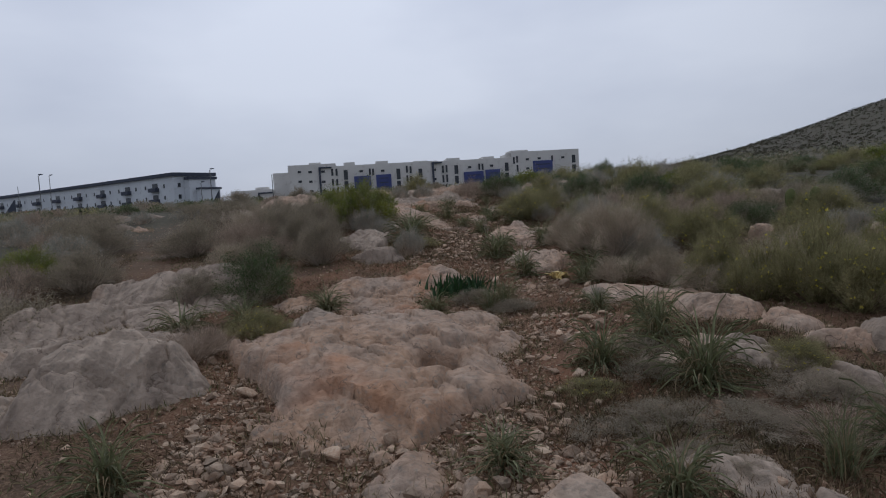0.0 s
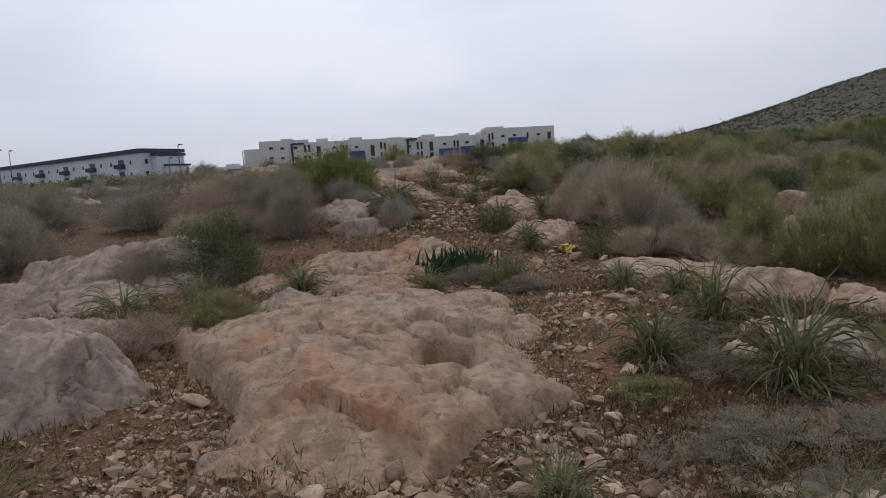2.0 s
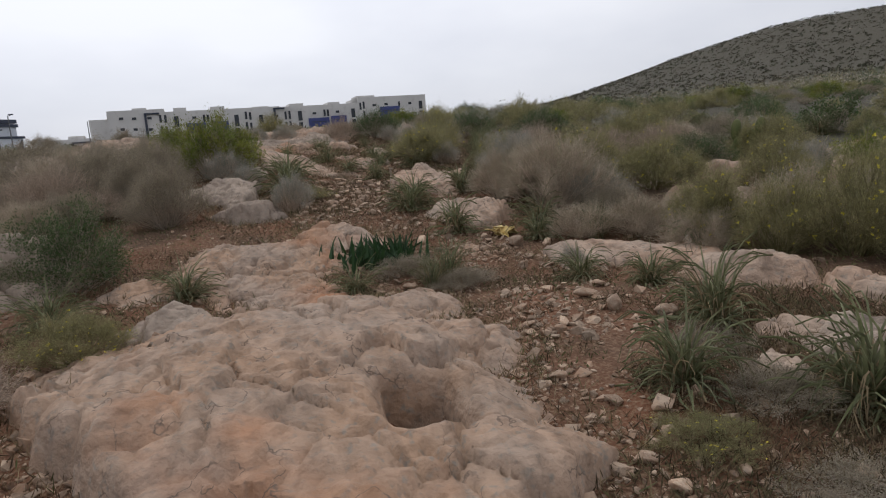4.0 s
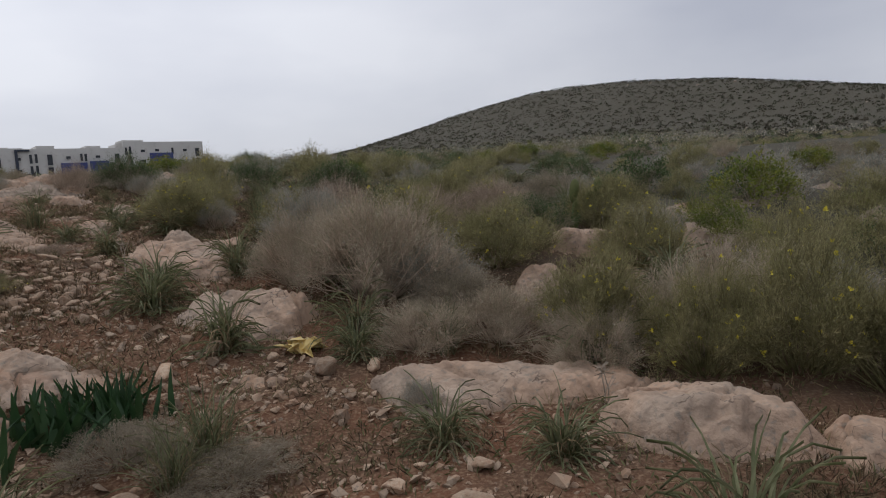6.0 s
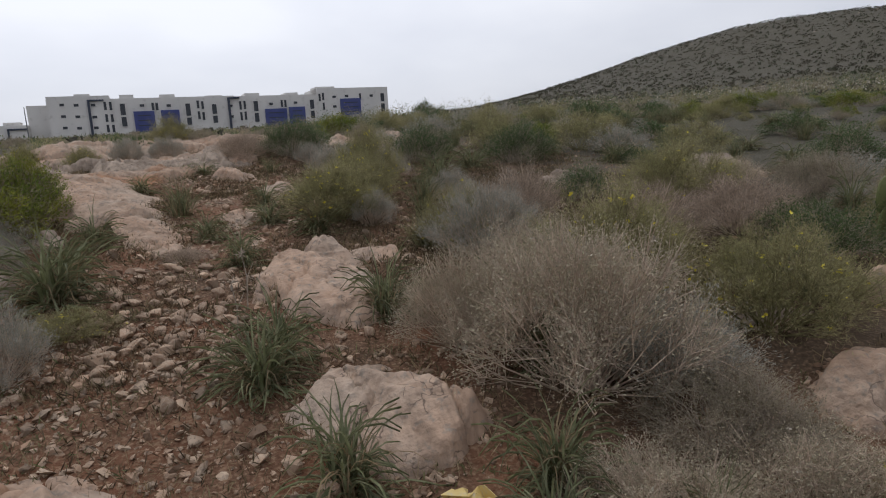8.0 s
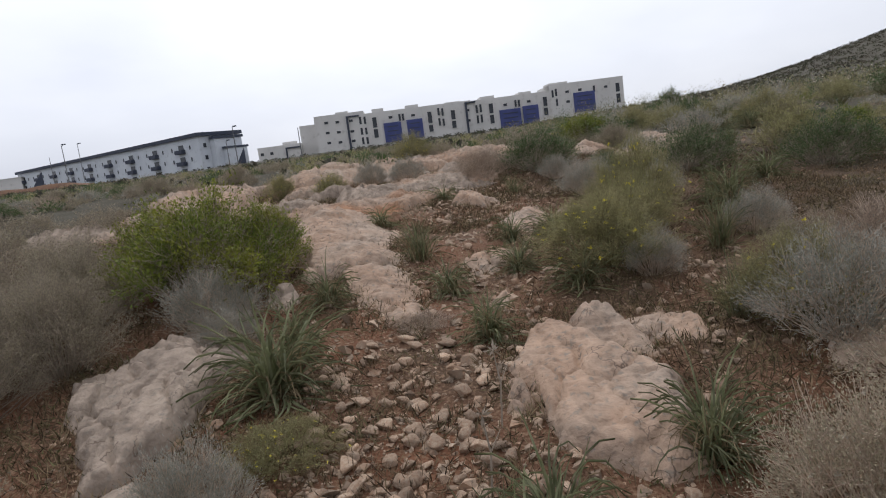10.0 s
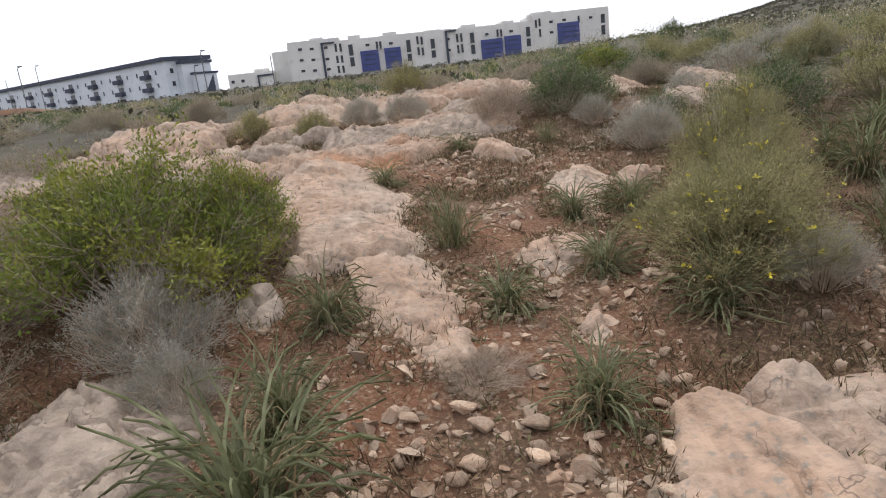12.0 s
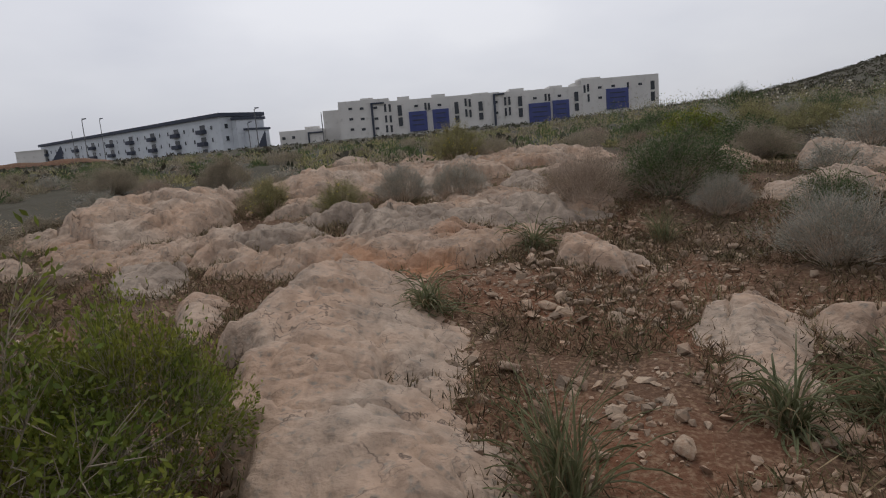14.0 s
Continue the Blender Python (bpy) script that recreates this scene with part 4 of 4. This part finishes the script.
kind_name = {"green": "green_shrub", "dark": "dark_shrub", "grey": "grey_shrub", "olive": "olive_shrub", "dry": "dry_shrub", "red": "reddish_shrub", "brown": "brown_shrub"}
placed = []
for kind, spots in {
    "brown": ((-1.75, 11.8, 1.0, .75), (3.1, 10.2, .9, .42), (-5.3, 11.1, 1.3, .7), (-4.3, 13.1, 1.4, .6), (-2.1, 13.75, .95, .8),
              (-2.5, 14.6, 1.1, .8), (-4.9, 25.2, 1.0, .65), (-7.2, 25.3, 1.4, .55), (3.8, 22.8, 1.0, .5), (-2.9, 12.2, 1.1, .42), (-3.3, 15.6, 1.3, .7), (-6.5, 14.0, 1.4, .7),
              (-2.35, 13.1, 1.0, .7), (-2.9, 13.8, 1.2, .8)),
    "red": ((5.3, 12.6, 1.2, .55), (1.1, 20.0, .95, .6), (4.3, 12.6, 1.1, .6), (3.6, 13.6, 1.0, .6), (-3.3, 12.9, 1.2, .7), (-2.7, 12.5, .9, .4)),
    "green": ((-1.5, 15.0, 1.5, .95), (-2.1, 15.5, 1.0, .75), (7.0, 10.6, 1.1, .55), (-6.4, 11.6, 1.0, .5), (-1.05, 15.55, .8, .7)),
    "dark": ((1.95, 20.2, 1.3, .7), (-2.3, 10.0, 1.1, .75), (6.85, 27.3, 1.0, .7), (5.5, 18.0, 1.2, .7), (8.4, 14.2, 1.3, .7), (2.9, 18.9, .6, .4)),
    "grey": ((3.2, 10.8, 1.0, .5), (3.0, 13.0, 1.0, .6), (-.32, 11.85, .55, .45), (-1.2, 14.35, .9, .52), (-.95, 21.3, .65, .45), (-.25, 21.0, .7, .45), (2.45, 17.9, .95, .5), (2.2, 19.4, .5, .36), (3.4, 15.2, .6, .4),
             (2.1, 9.15, .3, .18), (-.9, 13.9, .5, .3), (2.3, 14.4, .5, .35), (3.1, 17.4, .8, .45)),
    "olive": ((4.2, 8.1, 1.0, .8), (3.6, 9.2, .9, .6), (5.8, 9.1, .9, .7), (2.9, 13.4, .8, .5), (2.0, 14.75, 1.25, .52), (2.35, 15.4, .9, .5), (-.55, 25.8, 1.0, .65),
              (-2.65, 21.4, .7, .4), (-1.65, 21.0, .6, .32), (5.2, 10.2, .9, .6), (4.9, 7.4, 1.0, .7), (2.6, 16.2, .9, .7), (3.75, 8.45, .8, .6),
              (4.3, 7.6, .9, .6), (3.5, 11.9, 1.2, .65)),
    "dry": ((4.1, 8.75, 1.0, .75), (3.35, 9.0, .8, .42), (2.75, 10.9, 1.35, .85), (3.75, 9.45, .9, .42), (2.95, 11.4, 1.4, .72), (2.3, 11.5, .9, .6), (3.1, 12.2, .9, .5),
            (2.55, 9.85, .8, .36), (3.15, 9.75, 1.0, .4), (-3.6, 14.4, 1.2, .7), (-3.2, 11.9, .9, .42)),
}.items():
    for k, s in enumerate(spots):
        shrub(kind, *s, k)
        placed.append(s[:2])

for k, s in enumerate(((1.55, 5.5, .7, .1), (2.05, 5.4, .8, .12), (2.55, 5.05, .8, .16), (1.25, 6.05, .5, .1), (2.75, 5.7, .8, .16), (1.7, 4.95, .6, .1), (3.3, 5.2, .9, .25), (2.9, 6.2, .6, .2), (1.75, 6.2, .6, .14),
                       (3.2, 4.5, .9, .3), (.5, 13.9, .5, .12), (-.1, 12.4, .6, .16), (1.0, 9.0, .7, .14), (.6, 9.4, .7, .2), (-2.2, 7.3, .8, .3), (-1.8, 8.2, .7, .3), (1.2, 5.4, .6, .08), (1.9, 6.9, .6, .12), (.12, 6.62, .26, .3))):
    shrub(("brown", "brown", "red", "olive")[k % 4], *s, k)
    placed.append(s[:2])
g = np.random.default_rng(15)
count = 0
while count < 290:
    x, y = float(g.uniform(-24, 26)), float(g.uniform(8, 34))
    right = x > 3.2 + 0.02 * y
    if -3.0 < x < 3.2 + 0.02 * y and y < 24 or (not right and g.random() < 0.35) or min((x - a) ** 2 + (y - b) ** 2 for a, b in placed) < 0.45:
        continue
    kinds = ("brown", "olive", "green", "dark", "dry", "grey", "brown", "olive", "olive", "dark", "grey") if right else ("brown", "brown", "grey", "red", "brown", "dark")
    w = float(g.uniform(0.6, 1.4)) * (0.75 if y > 21 else 1.0)
    shrub(kinds[int(g.integers(len(kinds)))], x, y, w, w * float(g.uniform(0.38, 0.6)) * (0.8 if y > 21 else 1.0), count, x > 7 or x < -4 or y > 19)
    placed.append((x, y))
    count += 1
for k in range(46):
    x, y = float(g.uniform(3.5, 24)), float(g.uniform(23, 33))
    w = float(g.uniform(0.9, 1.5))
    shrub(("dark", "olive", "green", "brown", "grey")[k % 5], x, y, w, w * float(g.uniform(0.36, 0.5)), 400 + k, True)
for k in range(60):
    x, y = float(g.uniform(2.6, 14)), float(g.uniform(9, 28))
    tuft(x, y, float(g.uniform(0.4, 0.8)), float(g.uniform(0.3, 0.5)), k)


# ---- ground cover, joined ----
def cover(name, length, width, material, label, spots, spread=0.9):
    x, y = spots
    at = np.stack([x, y, ground_z(x, y) - 0.003], 1)
    way = g.normal(0, spread, (len(x), 3)) + (0, 0, 1.0)
    way[:, 2] = np.abs(way[:, 2]) * 0.8
    tagged(new(name, mesh_of(name, *leaf_quads(g, at, way, length, width), material, False)), label, "ground cover", kind="stuff")


def patches(n, x0, x1, y0, y1, level, seed, size=0.8):
    x, y = g.uniform(x0, x1, n), g.uniform(y0, y1, n)
    ok = relief(x, y, size, seed) + 0.5 * relief(x, y, size / 3, seed + 1) > level
    return x[ok], y[ok]


cover("dry_litter", 0.07, 0.0065, LITTER, "short dry brown grass and litter", patches(300000, -6, 7, 2.5, 22, -0.05, 51))
cover("brown_litter", 0.085, 0.007, LITTER, "matted dry brown grass between rocks", patches(130000, -4, 5, 11.5, 22, 0.0, 81))
tx, ty = patches(70000, 0.5, 3.8, 3.2, 8.0, -0.25, 85)
near = ((tx - 2.15) / 1.5) ** 2 + ((ty - 5.6) / 2.1) ** 2 + 0.5 * relief(tx, ty, 0.9, 87) < g.uniform(0.5, 1.1, len(tx))
cover("trampled_grass", 0.08, 0.006, LITTER, "flattened dry brown grass beside the track", (tx[near], ty[near]))
cover("dry_grass", 0.09, 0.005, STRAW, "short straw-coloured dry grass", patches(30000, -6, 8, 3, 24, 0.3, 57, 0.5), 0.7)
cover("low_herbs", 0.045, 0.01, HERB, "low green herbs between stones", patches(110000, -6, 8, 2.5, 24, 0.35, 61))
cover("straw_stalks", 0.16, 0.0025, STRAW, "thin straw-coloured dry stalks", patches(16000, -8, 12, 3, 28, 0.25, 71), 0.5)

# grit and dry blades that gather at the foot of the rocks
fx, fy = [], []
for x, y, a, b, h in FEET:
    if y > 24 or abs(x) > 8:
        continue
    n = int(150 * (a + b))
    t, r = g.uniform(0, 6.283, n), g.normal(1.0, 0.09, n)
    u, v = np.cos(t) * r * a / 2, np.sin(t) * r * b / 2
    fx.append(x + u * math.cos(h) - v * math.sin(h))
    fy.append(y + u * math.sin(h) + v * math.cos(h))
fx, fy = np.concatenate(fx), np.concatenate(fy)
cover("rock_foot_grass", 0.11, 0.005, STRAW, "dry grass blades at the foot of rocks", (fx[::2], fy[::2]), 0.6)
cover("rock_foot_herbs", 0.08, 0.007, HERB, "low green herbs at the foot of rocks", (fx[1::3], fy[1::3]), 0.7)
me = mesh_of("rock_foot_grit", *joined(FINE, g, fx[::2] + 0.04, fy[::2] - 0.02, np.clip(g.lognormal(-3.3, 0.5, len(fx[::2])), 0.01, 0.1), 0.2), RUBBLE, False)
tagged(new("rock_foot_grit", me), "limestone grit gathered at the foot of rocks", "gravel", kind="stuff")

# scrub along the crest
n = 2300
fx, fy = g.uniform(-60, 60, n), 26.5 + 34 * g.uniform(0, 1, n) ** 1.5
keep = (fx > 2) | (g.random(n) < 0.85)
fx, fy = fx[keep], fy[keep]
size, m = g.uniform(0.4, 1.0, len(fx)), 130
cx, cy, cs = np.repeat(fx, m), np.repeat(fy, m), np.repeat(size, m)
d = g.normal(size=(len(cx), 3))
d /= np.linalg.norm(d, axis=1, keepdims=True)
d[:, 2] = np.abs(d[:, 2])
tall = 1 + 3.3 * np.clip((cy - 36) / 10, 0, 1) * np.clip((cx - 2) / 5, 0, 1)
at = np.stack([cx, cy, ground_z(cx, cy) - 0.03], 1) + d * cs[:, None] * np.stack([0.55 * tall ** 0.4, 0.55 * tall ** 0.4, 0.4 * tall], 1) * g.uniform(0.3, 1.0, (len(cx), 1))
col = np.repeat(g.integers(0, 3, len(fx)), m)
for k, material in enumerate((LEAF_BROWN, LEAF_DARK, LEAF_OLIVE)):
    s = col == k
    tagged(new("crest_scrub", mesh_of("crest_scrub", *leaf_quads(g, at[s], d[s] + g.normal(0, 0.5, d[s].shape) + (0, 0, 0.4), 0.11, 0.03), material, False)), "low mixed scrub along the crest of the slope", "scrub", kind="stuff")

shrub("dark", 12.2, 47.6, 1.7, 1.35, 3)
shrub("dark", 13.6, 48.2, 1.2, 0.9, 4)

# far scrub on the plateau and the hill
n = 46000
fx, fy = g.uniform(-160, 330, n), g.uniform(28, 300, n)
hillside = (fx > 25) & (fx - 25 > (fy - 140) * 0.2)
keep = (hillside | (g.random(n) < 0.22)) & ~((fy > 140) & (fx < 60))
fx, fy = fx[keep], fy[keep]
size = g.uniform(0.2, 0.85, len(fx)) ** 1.3 * (1 + 0.004 * fy)
m = 16
cx, cy, cs = np.repeat(fx, m), np.repeat(fy, m), np.repeat(size, m)
d = g.normal(size=(len(cx), 3))
d /= np.linalg.norm(d, axis=1, keepdims=True)
d[:, 2] = np.abs(d[:, 2])
at = np.stack([cx, cy, ground_z(cx, cy) - 0.05], 1) + d * cs[:, None] * (0.5, 0.5, 0.42) * g.uniform(0.4, 1.0, (len(cx), 1))
col = np.repeat(g.integers(0, 3, len(fx)), m)
for k, material in enumerate((FAR_BROWN, FAR_GREEN, FAR_GREY)):
    s = col == k
    tagged(new("far_scrub", mesh_of("far_scrub", *leaf_quads(g, at[s], d[s] + g.normal(0, 0.5, d[s].shape), 0.24, 0.17), material, False)), "distant low scrub covering the hillside", "scrub", kind="stuff")
fx, fy = g.uniform(30, 300, 900), g.uniform(40, 260, 900)
me = mesh_of("far_rocks", *joined(FINE, g, fx, fy, g.uniform(0.3, 1.2, 900), 0.45), GREY, False)
tagged(new("far_rocks", me), "pale rocks strewn over the distant hillside", "rocks", kind="stuff")
fx, fy = g.uniform(9, 48, 2600), g.uniform(24, 46, 2600)
ok = relief(fx, fy, 7, 91) > -0.15
fx, fy = fx[ok], fy[ok]
at = np.stack([fx, fy, ground_z(fx, fy) + g.uniform(0.45, 0.9, len(fx))], 1)
tagged(new("white_umbels", mesh_of("white_umbels", *leaf_quads(g, at, g.normal(size=at.shape) * (1, 1, 0.2), 0.09, 0.08), WHITE_UMBEL, False)),
       "pale dried flower umbels in the far scrub", "flowers", kind="stuff")

# ---- small things ----
g = np.random.default_rng(3)
u, v = np.meshgrid(np.linspace(-0.5, 0.5, 9), np.linspace(-0.5, 0.5, 7))
X, Y = 1.81 + 0.26 * u.ravel() + 0.02 * g.normal(size=63), 10.2 + 0.15 * v.ravel() + 0.02 * g.normal(size=63)
Z = ground_z(X, Y) + 0.05 + 0.045 * np.sin(u.ravel() * 9 + v.ravel() * 4) + 0.012 * g.normal(size=63)
i = np.arange(6 * 9).reshape(6, 9)[:, :-1].ravel()
bag = new("plastic_scrap", mesh_of("plastic_scrap", np.stack([X, Y, Z], 1), np.stack([i, i + 1, i + 10, i + 9], 1), PLASTIC, False))
solid = bag.modifiers.new("thickness", "SOLIDIFY")
solid.thickness = 0.004
tagged(bag, "crumpled yellow plastic scrap lying on the ground", "litter")


def cactus_pad(w, h, t):
    bm = bmesh.new()
    bmesh.ops.create_uvsphere(bm, u_segments=20, v_segments=12, radius=0.5)
    for p in bm.verts:
        k = 0.75 + 0.5 * (p.co.z + 0.5)
        p.co = (p.co.x * w * k, p.co.y * t, (p.co.z + 0.48) * h)
    me = bpy.data.meshes.new("pad")
    bm.to_mesh(me)
    bm.free()
    me.polygons.foreach_set("use_smooth", np.ones(len(me.polygons), bool))
    me.materials.append(PAD)
    return me


pear = new("prickly_pear")
pear.location = (5.9, 11.75, float(ground_z(5.9, 11.75)) - 0.03)
tagged(pear, "small prickly pear cactus with oval pads beside rock", "cactus")
for (dx, dz, w, h, lean) in ((0, 0, .2, .42, 5), (-.02, .36, .2, .3, 12), (.2, .3, .26, .24, 62), (.36, .42, .2, .26, 30)):
    p = part("pad", cactus_pad(w, h, .05), pear)
    p.location, p.rotation_euler = (dx, 0, dz), (radians(4), radians(lean), radians(15))
for k, (x, y, h) in enumerate(((1.02, 12.5, .42), (2.75, 8.35, .32), (2.85, 8.42, .25), (.95, 11.9, .4))):
    e = new("dead_stalk")
    e.location = (x, y, float(ground_z(x, y)) - 0.02)
    tagged(e, "dry brown dead flower stalk with withered head", "dead stalk", "dead stalks")
    part("stem", mesh_of("stem", *twigs([(0, 0, 0, 0.02, 0.01, h * 0.6, 0.006, 0.005), (0.02, 0.01, h * 0.6, 0.0, 0.02, h, 0.005, 0.003), (0.02, 0.01, h * 0.6, 0.07, 0.0, h * 0.85, 0.004, 0.002)]), TWIG), e)
    part("seed_head", mesh_of("seed_head", *leaf_quads(g, np.tile([[0.0, 0.02, h]], (14, 1)), g.normal(size=(14, 3)), 0.05, 0.012), TWIG, False), e)
